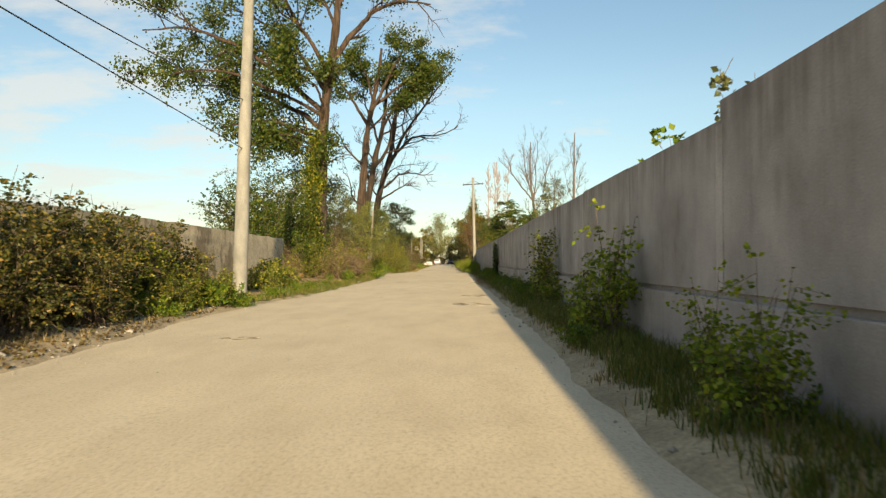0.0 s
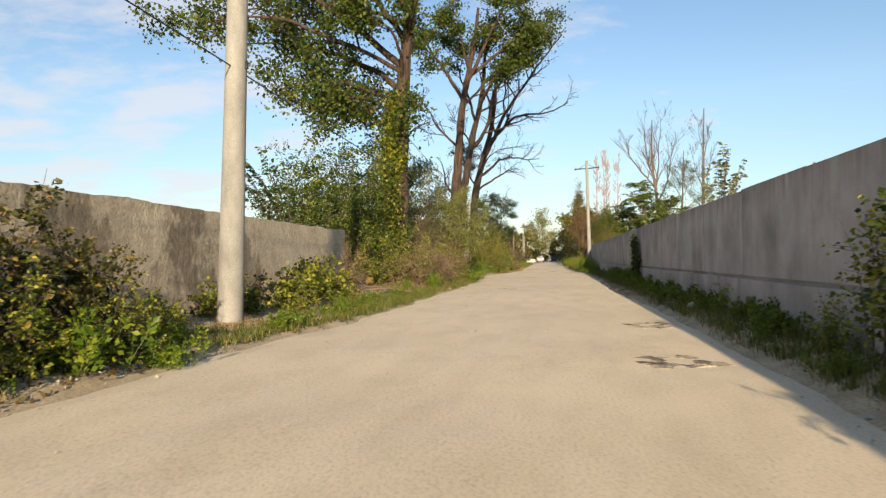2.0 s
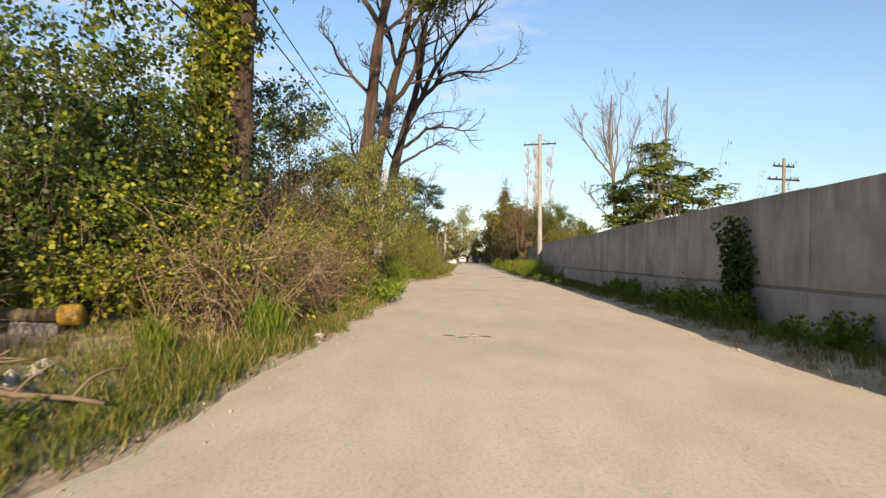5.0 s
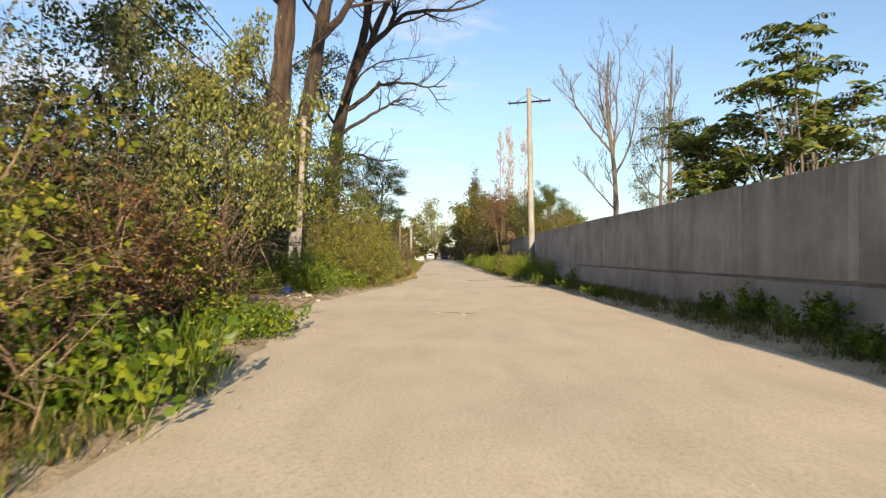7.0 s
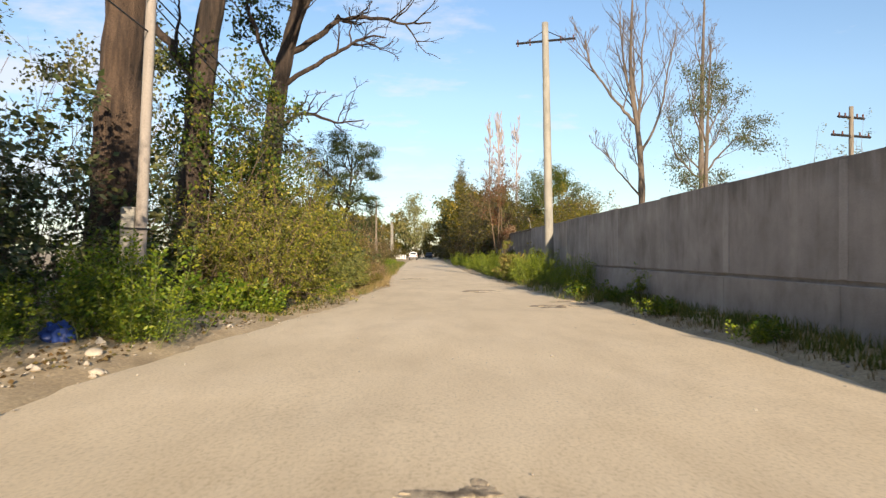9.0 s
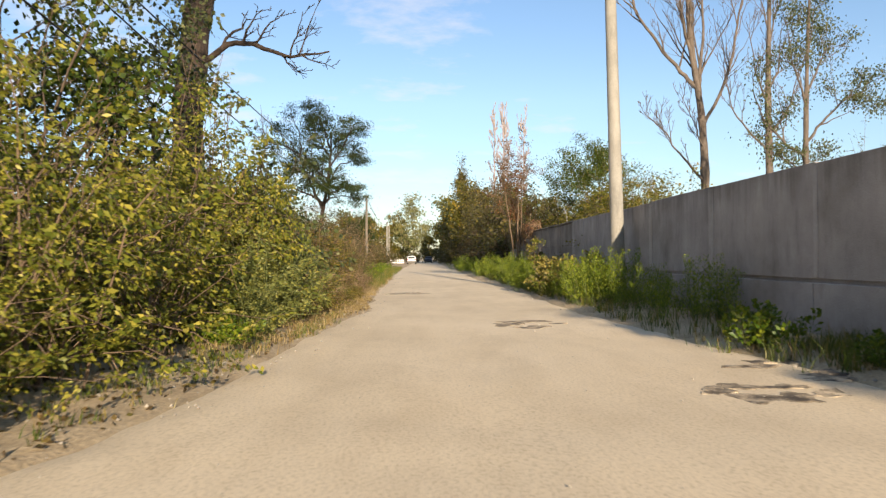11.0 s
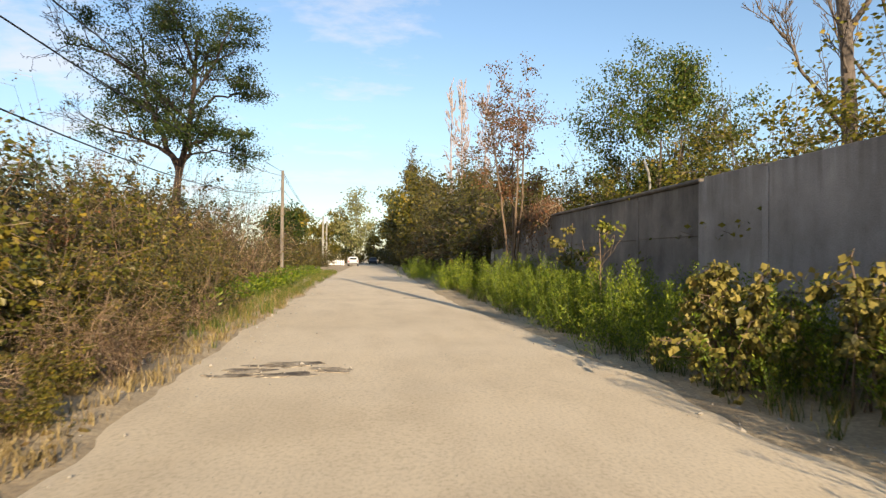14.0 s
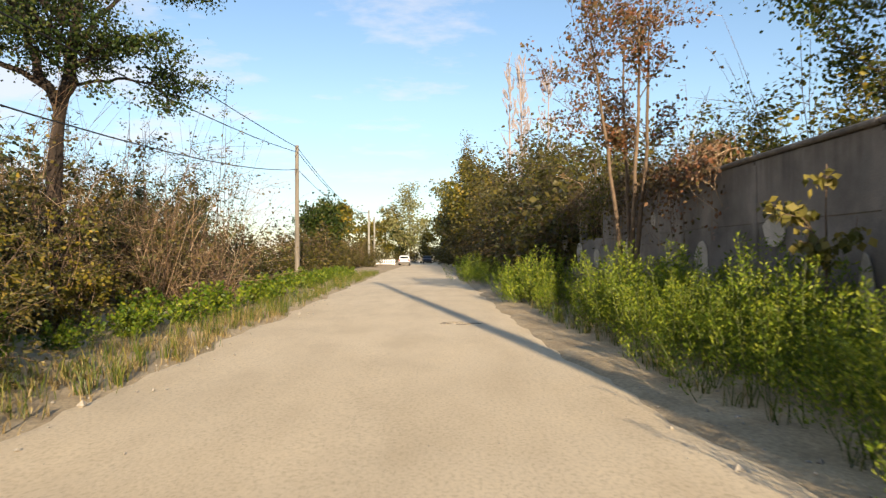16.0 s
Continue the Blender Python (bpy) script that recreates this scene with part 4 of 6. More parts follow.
# ---- weeds ----
plumes = "tall bright green feathery weed at the foot of a wall"
tallw = weed("weed", 31, 0.66, 1.25, 46, 0.043, M["plume"], plumes, 125, 0.19, fan=0.2, rise=0.4)
place(tallw, [(1.75, 73.6, 0, 0.8), (1.35, 76.4, 90, 1.15), (1.75, 75.7, 200, 1.1), (1.2, 80.2, 30, 0.85), (0.95, 81.8, 300, 0.8), (1.6, 78.6, 70, 0.95), (2.0, 80.9, 70, 0.8), (1.3, 78.0, 120, 0.9), (1.95, 71.4, 10, 0.95), (0.9, 83.3, 20, 0.9), (1.35, 84.3, 80, 1.0), (0.95, 85.6, 140, 0.85),
              (1.7, 82.7, 200, 0.95), (1.5, 86.8, 260, 1.0), (1.9, 85.3, 50, 0.95), (2.1, 83.9, 300, 0.9)] + row(21, 0.9, 2.0, 86.5, 91.0, 7, 0.65, 1.1) + row(22, 0.9, 2.0, 90.5, 96.0, 9, 0.7, 1.15))
farw = weed("weed", 35, 0.6, 1.3, 30, 0.066, M["plume"], plumes, 70, 0.18, fan=0.15, rise=0.5)
place(farw, row(29, 0.6, 1.5, 99.5, 105.0, 7, 0.8, 1.2) + row(23, 0.3, 1.6, 108, 135, 9, 0.9, 1.4))
loww = weed("weed", 32, 0.5, 0.7, 24, 0.09, M["bright"], "low green nettle clump on the verge", 34, 0.3)
place(loww, [(-5.7, 49.5, 0, 0.75), (-6.2, 49.0, 60, 0.8), (-6.8, 49.8, 20, 0.85), (-7.2, 51.2, 150, 0.6), (-5.6, 48.6, 10, 0.8), (-5.9, 47.7, 70, 0.7), (-6.1, 37.6, 90, 1.0), (-5.5, 43.6, 10, 1.2), (-5.75, 39.6, 70, 0.9), (-6.9, 62.6, 0, 1.1), (-6.3, 63.4, 20, 0.9), (-5.6, 68.5, 0, 0.6), (-6.0, 63.0, 200, 0.7)]
      + row(24, -6.7, -5.8, 86.5, 101.0, 10, 0.5, 1.1) + row(25, -6.9, -6.2, 101, 125, 14, 0.8, 1.1) + row(26, 1.7, 2.3, 43.0, 54.0, 5, 0.6, 0.95) + row(57, 1.95, 2.3, 19.0, 42.0, 13, 0.45, 0.8) + [(2.2, 39.4, 0, 0.95), (2.25, 41.2, 50, 1.0), (2.1, 42.2, 90, 0.8)] + row(27, 1.6, 2.3, 2.0, 30.0, 7, 0.4, 0.6) + row(30, -6.1, -5.4, 13.0, 31.0, 11, 0.28, 0.55) + row(28, 1.3, 2.3, 58, 70, 4, 0.5, 0.9) + [(-6.0, 16.2, 0, 1.0), (-6.3, 13.4, 30, 0.8)])
sage = weed("weed", 33, 0.78, 1.25, 42, 0.056, M["bright"], "bushy bright green weed beside a gravel bay", 110, 0.24)
place(sage, [(-7.75, 57.0, 40, 0.55), (-8.3, 57.6, 140, 0.8), (-6.9, 58.9, 0, 1.15), (-7.35, 59.6, 80, 1.0), (-6.5, 58.5, 10, 0.6), (-8.3, 58.6, 10, 0.7)])
tuft = weed("grass_tuft", 34, 0.22, 0.6, 44, 0.3, M["bright"], "tall tuft of bright green grass at the road edge", 6, 0.028, rise=2.2)
place(tuft, [(-5.55, 35.2, 0, 1.05), (-5.9, 35.9, 60, 0.8), (-5.2, 45.0, 30, 1.0), (-5.45, 44.3, 90, 0.8), (-6.2, 33.4, 20, 0.7), (-5.7, 38.4, 10, 0.6), (-5.9, 25.2, 0, 0.6), (-6.1, 85.4, 80, 1.0), (-6.0, 87.0, 20, 0.8)])

# ---- shrubs and climbers by the right wall ----
# brighter plume leaves: veiling glare of the windscreen put into the colour
rshrub = shrub("shrub", 41, 0.42, 0.5, 1.5, 20, 6, 9, 0.08, M["plume"], M["twig"], "slim green shrub growing against a concrete wall", "shrub", 0.36, 0.3, 0.08, 0.15, 0.04, 0.008, spray=0.3)
place(rshrub, [(2.05, 9.3, 0, 1.1), (2.1, 10.2, 70, 0.85), (2.1, 5.6, 200, 0.62), (1.95, 4.4, 20, 0.7), (2.2, 18.6, 150, 0.5), (2.15, 15.8, 240, 0.7), (2.15, 24.0, 10, 0.45), (2.2, 30.5, 0, 0.4), (2.2, 43.2, 40, 0.55), (2.2, 46.0, 130, 0.45), (2.15, 50.6, 260, 0.5), (2.1, 1.6, 60, 0.8), (2.2, 66.2, 15, 0.55)])
slim = shrub("shrub", 48, 0.3, 0.4, 2.15, 9, 9, 9, 0.085, M["vine"], M["twig"], "slender saplings with yellow-green leaves against a concrete wall", "shrub", 0.4, 0.4, 0.02, 0.55, 0.05, 0.008, spray=0.22)
place(slim, [(2.2, 16.6, 0, 0.98), (2.2, 17.5, 100, 0.9)])
ysh = shrub("shrub", 42, 0.85, 0.9, 1.25, 30, 6, 12, 0.085, M["pale"], M["twig"], "shrub with arching stems and pale yellow leaves among green weeds", "shrub", 0.42, 0.9, 0.45, 0.1, 0.03)
place(ysh, [(0.95, 80.8, 0, 0.95), (1.7, 79.6, 90, 1.0)])


def climber(y, tall, wide, seed, label):
    """Leaves and runners that cling to the face of the wall."""
    rng = np.random.default_rng(seed)
    ob = thing("ivy", label, "climbing plant", (WX - 0.06, y, 0.05))
    tubes, at = Tubes(), []
    for _ in range(14):
        f = rng.normal(0, wide * 0.18)
        line = arc((-0.05, f, 0), (-0.02, f + rng.normal(0, wide * 0.35), tall * rng.uniform(0.5, 1)), 0, 7, rng, 0.03)
        line[:, 0] = np.clip(line[:, 0], -0.16, -0.01)
        tubes.add(line, 0.007 * np.linspace(1, 0.4, 7), 4, False)
        s = rng.integers(0, 7, 150)
        at.append(line[s] + np.stack([rng.normal(-0.07, 0.05, 150), rng.normal(0, 0.13, 150), rng.normal(0, 0.13, 150)], 1))
    at = np.concatenate(at)
    at[:, 0] = np.clip(at[:, 0], -0.4, -0.01)
    at[:, 2] = np.maximum(at[:, 2], 0.02)
    put("runner_mat", tubes.mesh("runner_mat", M["twig_dark"]), ob)
    ways = rng.normal(0, 0.6, at.shape) + np.array([-0.6, 0, -0.5])
    put("foliage", leaf_mesh("foliage", at, ways, 0.1, 0.42, M["dark"], rng), ob)


climber(40.3, 2.1, 0.9, 51, "dark green ivy climbing a grey concrete wall")

tree("sapling", 44, (1.25, 85.6), 1.9, 0.022, "thin sapling with a few drooping yellow-green leaves", (0, 0, 1.6, 0.5, 0.5, 0.4), bole=0.8, limbs=8, per=(3,), leaves=420, leaf=0.062, leaf_mat=M["yellow"], bark=M["twig"], clump=0.07)

# ---- big trees on the left ----
def bent_tree(name, seed, foot, spine, arms, radius, label, leaves, leaf, leaf_mat, bark, keep, per=(6, 4, 3), bunch=22, clump=0.3, ivy=0, ivy_zone=(2.2, 9.0), fine=0.012, droop=0.0, twist=0.3, rise=0.16, leaf_width=0.4, hang=0.6, flat=0.7):
    """A tree grown along a bent trunk (x, z from the foot), with named arms: where each leaves the trunk and the places that it bends through (x, y, z), ending in boughs, twigs and clumps of leaves."""
    rng = np.random.default_rng(seed)
    ob = thing(name, label, "tree", (foot[0], foot[1], float(height(*foot)) - 0.1))
    sz = np.linspace(0, spine[-1][1], 110)
    line = np.stack([np.interp(sz, [p[1] for p in spine], [p[0] for p in spine]), 0.12 * np.sin(sz * 0.45 + seed), sz], 1)
    k3 = np.array([0.25, 0.5, 0.25])
    for _ in range(30):
        line[1:-1] = k3[0] * line[:-2] + k3[1] * line[1:-1] + k3[2] * line[2:]
    girth = radius * (1 - 0.78 * (sz / sz[-1]) ** 1.15) * (1 + 0.35 * np.exp(-sz / 0.5)) * (1 + 0.05 * np.sin(sz * 2.3 + seed) + 0.04 * np.sin(sz * 5.1))
    trunk = Tubes()
    trunk.add(line, girth, 36, True, 0.15)
    put("trunk", trunk.mesh("trunk", bark), ob)
    tips = []

    def twigs(pen, run, r, level):
        for _ in range(per[level]):
            s_ = rng.uniform(0.18, 1.0)
            n = len(run) - 1
            i = min(n - 1, int(s_ * n))
            p = run[i] + (run[i + 1] - run[i]) * (s_ * n - i)
            ax = run[i + 1] - run[i]
            ax = ax / (np.linalg.norm(ax) + 1e-9)
            side = rng.normal(size=3) * [1, 1, 0.8]
            side -= ax * (side @ ax)
            way = ax * rng.uniform(0.4, 0.9) + side / (np.linalg.norm(side) + 1e-9) * rng.uniform(0.5, 1.0) + np.array([0, 0, rise - droop * level])
            span = np.linalg.norm(run[-1] - run[0]) * rng.uniform(0.22, 0.5) * (1.2 - 0.5 * s_)
            n2 = (7, 5, 4)[min(level, 2)]
            t = np.linspace(0, 1, n2)[:, None]
            sub = p + way / np.linalg.norm(way) * span * t
            sub[1:] += np.cumsum(rng.normal(0, twist * span / n2 * 0.6, (n2 - 1, 3)), 0)
            sub[:, 2] += (0.1 * span * (t * t))[:, 0] - droop * span * 0.3 * (t ** 3)[:, 0]
            rr = max(fine, r * (1 - 0.65 * s_) * 0.55)
            pen.add(sub, np.maximum(fine * 0.8, rr * np.linspace(1, 0.25, n2)), (5, 4, 3)[min(level, 2)], False)
            if level >= len(per) - 2:
                tips.append(sub[n2 // 2:])
            if level + 1 < len(per):
                twigs(pen, sub, rr, level + 1)

    for z0, bends, thick in arms:
        i = int(np.searchsorted(sz, z0))
        knots = np.array([line[min(i, 109)]] + [list(b) for b in bends], float)
        u = np.linspace(0, len(knots) - 1, 5 * (len(knots) - 1) + 1)
        run = np.stack([np.interp(u, np.arange(len(knots)), knots[:, q]) for q in range(3)], 1)
        for _ in range(4):
            run[1:-1] = 0.25 * run[:-2] + 0.5 * run[1:-1] + 0.25 * run[2:]
        run[2:] += np.cumsum(rng.normal(0, 0.05, (len(run) - 2, 3)), 0)
        pen = Tubes()
        pen.add(run, thick * np.linspace(1, 0.22, len(run)), 8, False, 0.05)
        twigs(pen, run, thick, 0)
        put("limb", pen.mesh("limb", bark), ob)
    tips = np.concatenate(tips)
    tips = tips[keep(tips)]
    if leaves and len(tips):
        _, cell, crowd = np.unique(np.floor(tips / 0.6), axis=0, return_inverse=True, return_counts=True)
        odds = crowd[cell.ravel()] ** -0.65
        seats = tips[rng.choice(len(tips), max(1, leaves // bunch), p=odds / odds.sum())]
        n = len(seats)
        at = np.repeat(seats, bunch, 0) + rng.normal(0, clump, (n * bunch, 3)) * np.repeat(rng.uniform(0.5, 1.35, (n, 1)) * [1, 1, flat], bunch, 0)
        put("crown", leaf_mesh("crown", at, rng.normal(0, 1, at.shape) + np.array([0, 0, -hang]), leaf, leaf_width, leaf_mat, rng), ob)
    if ivy:
        runs = rng.integers(0, 26, ivy)
        rz = rng.uniform(ivy_zone[0], ivy_zone[1], 26)
        ra = rng.normal(-2.5, 0.8, 26)
        spread = rng.uniform(0.35, 1.0, 26)
        z = np.clip(rz[runs] + rng.normal(0, 0.55, ivy) * spread[runs], 1.2, None)
        a = ra[runs] + rng.normal(0, 0.35, ivy)
        away = np.interp(z, sz, girth) + np.abs(rng.normal(0.08, 0.42, ivy)) * spread[runs]
        at = np.stack([np.interp(z, sz, line[:, 0]) + np.cos(a) * away, np.interp(z, sz, line[:, 1]) + np.sin(a) * away, z], 1)
        put("ivy", leaf_mesh("ivy", at, rng.normal(0, 1, at.shape) + [0, -0.3, -0.6], 0.15, 0.42, M["vine"], rng), ob, "green ivy wrapped round the trunk")
    return ob


bent_tree("poplar_tree", 61, (-8.3, 41.2), [(0, 0), (0.05, 4), (0.08, 8), (0.3, 10.5), (0.75, 13.5), (1.05, 15.5), (1.15, 18), (1.0, 22)],
           [(8.4, [(-2.0, -0.6, 9.2), (-3.6, -1.0, 9.3), (-5.6, -1.2, 8.9)], 0.13), (9.0, [(-1.8, 0.8, 10.4), (-3.8, 1.2, 11.2), (-6.0, 1.2, 11.9), (-8.6, 1.6, 12.0)], 0.16),
            (10.0, [(-1.8, -1.2, 12.0), (-4.6, -2.0, 13.8), (-7.4, -2.2, 14.8), (-9.8, -2.0, 14.6)], 0.18), (11.2, [(-1.4, 1.4, 14.0), (-3.8, 2.2, 16.2), (-6.6, 2.6, 17.6)], 0.16),
            (12.4, [(-0.8, -1.0, 15.0), (-2.2, -1.6, 17.6), (-4.4, -2.0, 19.4)], 0.15), (13.0, [(1.9, 0.4, 15.2), (3.2, 0.6, 16.6), (4.8, 0.4, 17.0), (6.6, 0.0, 16.8)], 0.2),
            (15.0, [(0.2, 1.0, 17.4), (-1.2, 1.6, 20.0)], 0.12), (9.4, [(0.3, -1.6, 10.6), (-0.2, -2.8, 11.6), (-1.0, -3.6, 11.8)], 0.1), (7.4, [(-0.9, -1.0, 8.2), (-2.0, -1.6, 8.6)], 0.06),
            (11.0, [(0.9, -1.4, 12.2), (1.4, -2.2, 12.6)], 0.07), (12.0, [(-1.6, 0.4, 13.0), (-4.0, 0.8, 13.2), (-7.2, 0.6, 12.8)], 0.13), (8.8, [(-1.6, 2.2, 9.6), (-3.6, 3.4, 9.8)], 0.09),
            (16.5, [(2.4, 0.0, 18.6), (3.6, 0.4, 20.0)], 0.1), (7.8, [(-1.4, -1.6, 8.6), (-2.8, -2.2, 8.2), (-3.6, -2.4, 7.6)], 0.07), (9.8, [(-2.4, -1.8, 11.2), (-5.2, -2.8, 12.2), (-8.2, -3.2, 11.4)], 0.12),
            (8.0, [(0.8, -0.9, 8.3), (1.6, -1.2, 7.8)], 0.05), (6.4, [(0.7, -0.8, 7.0), (1.7, -1.0, 7.1), (2.4, -1.1, 6.7)], 0.045)],
           0.43, "tall old poplar with dense green leaves and climbing ivy", 34000, 0.17, M["poplar"], M["bark_mid"], lambda p: (p[:, 2] > 7.0) & ((p[:, 0] < 1.0) | (p[:, 2] > 19)) | ((p[:, 0] > 3.5) & (p[:, 2] > 17.4)) ,
           per=(8, 4, 2), bunch=20, clump=0.38, ivy=9500, ivy_zone=(1.8, 8.6), droop=0.26, flat=0.85)
bent_tree("poplar_tree", 62, (-9.18, 63.4), [(0, 0), (0.1, 4), (0.35, 7), (0.6, 10), (0.85, 13), (1.25, 15.2), (1.9, 18.4), (2.2, 21)],
           [(9.8, [(-1.2, 0.2, 11.9), (-1.8, 0.2, 12.9), (-2.4, 0.4, 13.6)], 0.1), (13.6, [(-0.5, 0.0, 16.2), (-1.9, 0.4, 18.2), (-2.4, 0.4, 19.6)], 0.16), (14.6, [(2.4, -0.6, 17.6), (3.8, -1.0, 19.6), (4.4, -1.0, 20.8)], 0.17),
            (15.4, [(3.2, 0.8, 17.2), (5.2, 1.2, 18.6), (6.8, 1.2, 19.4)], 0.16), (15.8, [(1.0, -1.0, 18.0), (0.4, -1.8, 20.0)], 0.12), (13.0, [(2.2, 1.2, 15.0), (4.0, 1.8, 17.2), (6.0, 2.0, 18.0)], 0.12), (6.1, [(-0.3, -0.5, 6.5)], 0.12), (7.5, [(1.5, -0.2, 8.6), (2.2, -0.4, 8.9)], 0.04)],
           0.47, "tall old poplar, leafy at the top, bare boughs below", 15000, 0.2, M["poplar"], M["bark_mid"], lambda p: p[:, 2] > 15.4, per=(7, 4, 2), bunch=30, clump=0.4, fine=0.016)
bent_tree("poplar_tree", 63, (-9.5, 68.6), [(0, 0), (0.2, 4), (0.45, 6.6), (0.95, 9), (1.35, 11.8), (1.95, 13.8), (2.3, 16.2), (2.6, 20)],
           [(5.9, [(-0.6, -0.4, 6.7), (-1.3, -0.6, 7.6), (-1.6, -0.6, 9.4)], 0.16), (10.4, [(2.6, 0.4, 12.2), (3.0, 0.5, 15.6), (4.8, 0.6, 18.8)], 0.2), (12.8, [(1.0, -0.4, 15.2), (0.5, -0.6, 16.8), (0.0, -0.8, 18.6)], 0.13), (14.4, [(3.4, -0.8, 16.4), (5.6, -1.0, 18.6), (7.2, -1.2, 19.6)], 0.14),
            (13.6, [(3.6, 1.2, 15.0), (6.0, 1.8, 16.6)], 0.1), (8.6, [(2.2, -0.6, 9.4), (3.4, -0.9, 9.6)], 0.05), (11.0, [(0.2, 1.0, 12.8), (-0.8, 1.4, 14.6)], 0.09)],
           0.43, "tall poplar with green leaves at the top only", 7000, 0.2, M["poplar"], M["bark_dark"], lambda p: p[:, 2] > 17.2, per=(7, 4, 2), bunch=30, clump=0.4, fine=0.016)
bent_tree("poplar_tree", 64, (-9.4, 78.0), [(0, 0), (0.1, 5), (0.45, 8.2), (1.2, 11.2), (1.9, 13.6), (2.3, 16), (2.6, 19)],
           [(6.0, [(1.5, -0.3, 7.1), (2.8, -0.4, 6.6), (4.0, -0.5, 6.4)], 0.1), (7.8, [(2.4, -0.4, 9.2), (3.6, -0.6, 9.8), (4.9, -0.8, 9.9)], 0.12), (9.2, [(2.1, 0.6, 10.4), (3.0, 0.8, 11.3), (4.4, 0.9, 11.6), (5.8, 0.8, 11.1), (7.3, 0.8, 11.4)], 0.15),
            (11.0, [(2.4, -0.8, 13.0), (3.5, -1.2, 15.4), (5.4, -1.4, 17.7), (7.2, -1.6, 20.0), (9.4, -1.6, 22.6)], 0.24), (12.6, [(2.8, 0.8, 14.2), (4.2, 1.2, 15.7), (7.2, 1.2, 15.7), (9.6, 1.2, 17.0)], 0.2), (13.8, [(2.2, 0.4, 17.4), (3.5, 0.6, 19.9), (3.9, 0.6, 23.0)], 0.17),
            (8.2, [(-0.4, -0.6, 9.4), (-0.9, -0.8, 11.0), (-1.2, -0.8, 12.6)], 0.1), (15.4, [(1.4, -0.6, 18.0), (0.6, -0.8, 20.6)], 0.12), (9.0, [(2.2, -1.2, 11.7), (6.0, -1.6, 12.0)], 0.08)],
           0.48, "old half-bare poplar with long dark boughs over the road", 1700, 0.15, M["dark"], M["bark_dark"], lambda p: (p[:, 0] < 0.9) & (p[:, 2] < 13), per=(8, 5, 2), bunch=12, clump=0.22, fine=0.012, twist=0.42)
bent_tree("tree", 65, (-8.5, 95.8), [(0, 0), (0.08, 2.6), (0.18, 3.7), (0.4, 4.5), (0.55, 5.6), (0.65, 6.8), (0.65, 7.8)],
          [(3.7, [(-0.15, 0.0, 4.7), (-0.5, 0.1, 5.5), (-0.9, 0.2, 6.8), (-1.0, 0.2, 7.8)], 0.1), (4.0, [(-0.9, -0.3, 4.7), (-1.8, -0.5, 5.0), (-2.7, -0.7, 5.6)], 0.06), (3.9, [(0.9, -0.2, 4.7), (1.6, -0.4, 5.0), (2.2, -0.6, 5.2)], 0.06), (4.2, [(1.2, 0.4, 4.4), (1.8, 0.6, 4.3), (2.4, 0.6, 4.2)], 0.035),
           (5.0, [(1.2, 0.8, 6.0), (1.7, 1.2, 6.5), (2.1, 1.2, 6.6)], 0.05), (5.8, [(1.3, -0.8, 7.0), (2.0, -1.2, 7.9)], 0.05), (5.2, [(-0.7, -1.0, 6.4), (-1.9, -1.5, 7.2), (-2.5, -1.6, 7.3)], 0.06), (4.6, [(-0.8, 1.0, 5.8), (-2.0, 1.8, 6.4)], 0.06), (6.4, [(-0.1, 0.9, 7.4), (-0.5, 1.4, 8.2)], 0.05), (6.8, [(0.2, -0.9, 7.8), (-0.2, -1.2, 8.5)], 0.05),
           (6.6, [(1.1, 0.5, 7.8), (1.3, 0.7, 8.4)], 0.04), (4.8, [(0.2, -1.4, 5.4), (0.3, -2.4, 5.6)], 0.05)],
          0.155, "open-crowned tree with dark sparse foliage on spreading boughs", 42000, 0.06, M["dark"], M["bark_dark"], lambda p: (p[:, 2] > 3.9) & (p[:, 0] > -2.0), per=(9, 7, 3), bunch=6, clump=0.2, fine=0.006, twist=0.35, rise=0.06, flat=0.45)
tree("tree", 67, (-11.2, 46.0), 6, 0.14, "leafy grey-green tree behind roadside shrubs", (0, 0, 5.5, 2.6, 2.6, 3.0), bole=1.5, limbs=14, per=(6, 4), leaves=7000, leaf=0.12, leaf_mat=M["grey_green"], bark=M["bark_grey"], clump=0.24)
tree("tree", 68, (-11.6, 58.0), 6, 0.14, "leafy green tree behind roadside shrubs", (0, 0, 5.5, 2.6, 2.6, 3.2), bole=1.5, limbs=14, per=(6, 4), leaves=7000, leaf=0.12, leaf_mat=M["green"], bark=M["bark_grey"], clump=0.24)
tree("tree", 69, (-12.2, 72.0), 6, 0.14, "pale leafy tree behind roadside shrubs", (0, 0, 5.5, 2.8, 2.8, 3.2), bole=1.5, limbs=14, per=(6, 4), leaves=7000, leaf=0.12, leaf_mat=M["grey_green"], bark=M["bark_grey"], clump=0.24)
tree("tree", 70, (-7.3, 52.4), 4.4, 0.09, "small tree with drooping grey-green leaves over the verge", (0.4, -0.2, 3.5, 1.8, 1.9, 2.0), bole=1.3, limbs=20, per=(6, 4), leaves=13000, leaf=0.092, leaf_mat=M["sallow"], bark=M["twig_dark"], clump=0.16, hang=1.8, bunch=22, leaf_width=0.22)

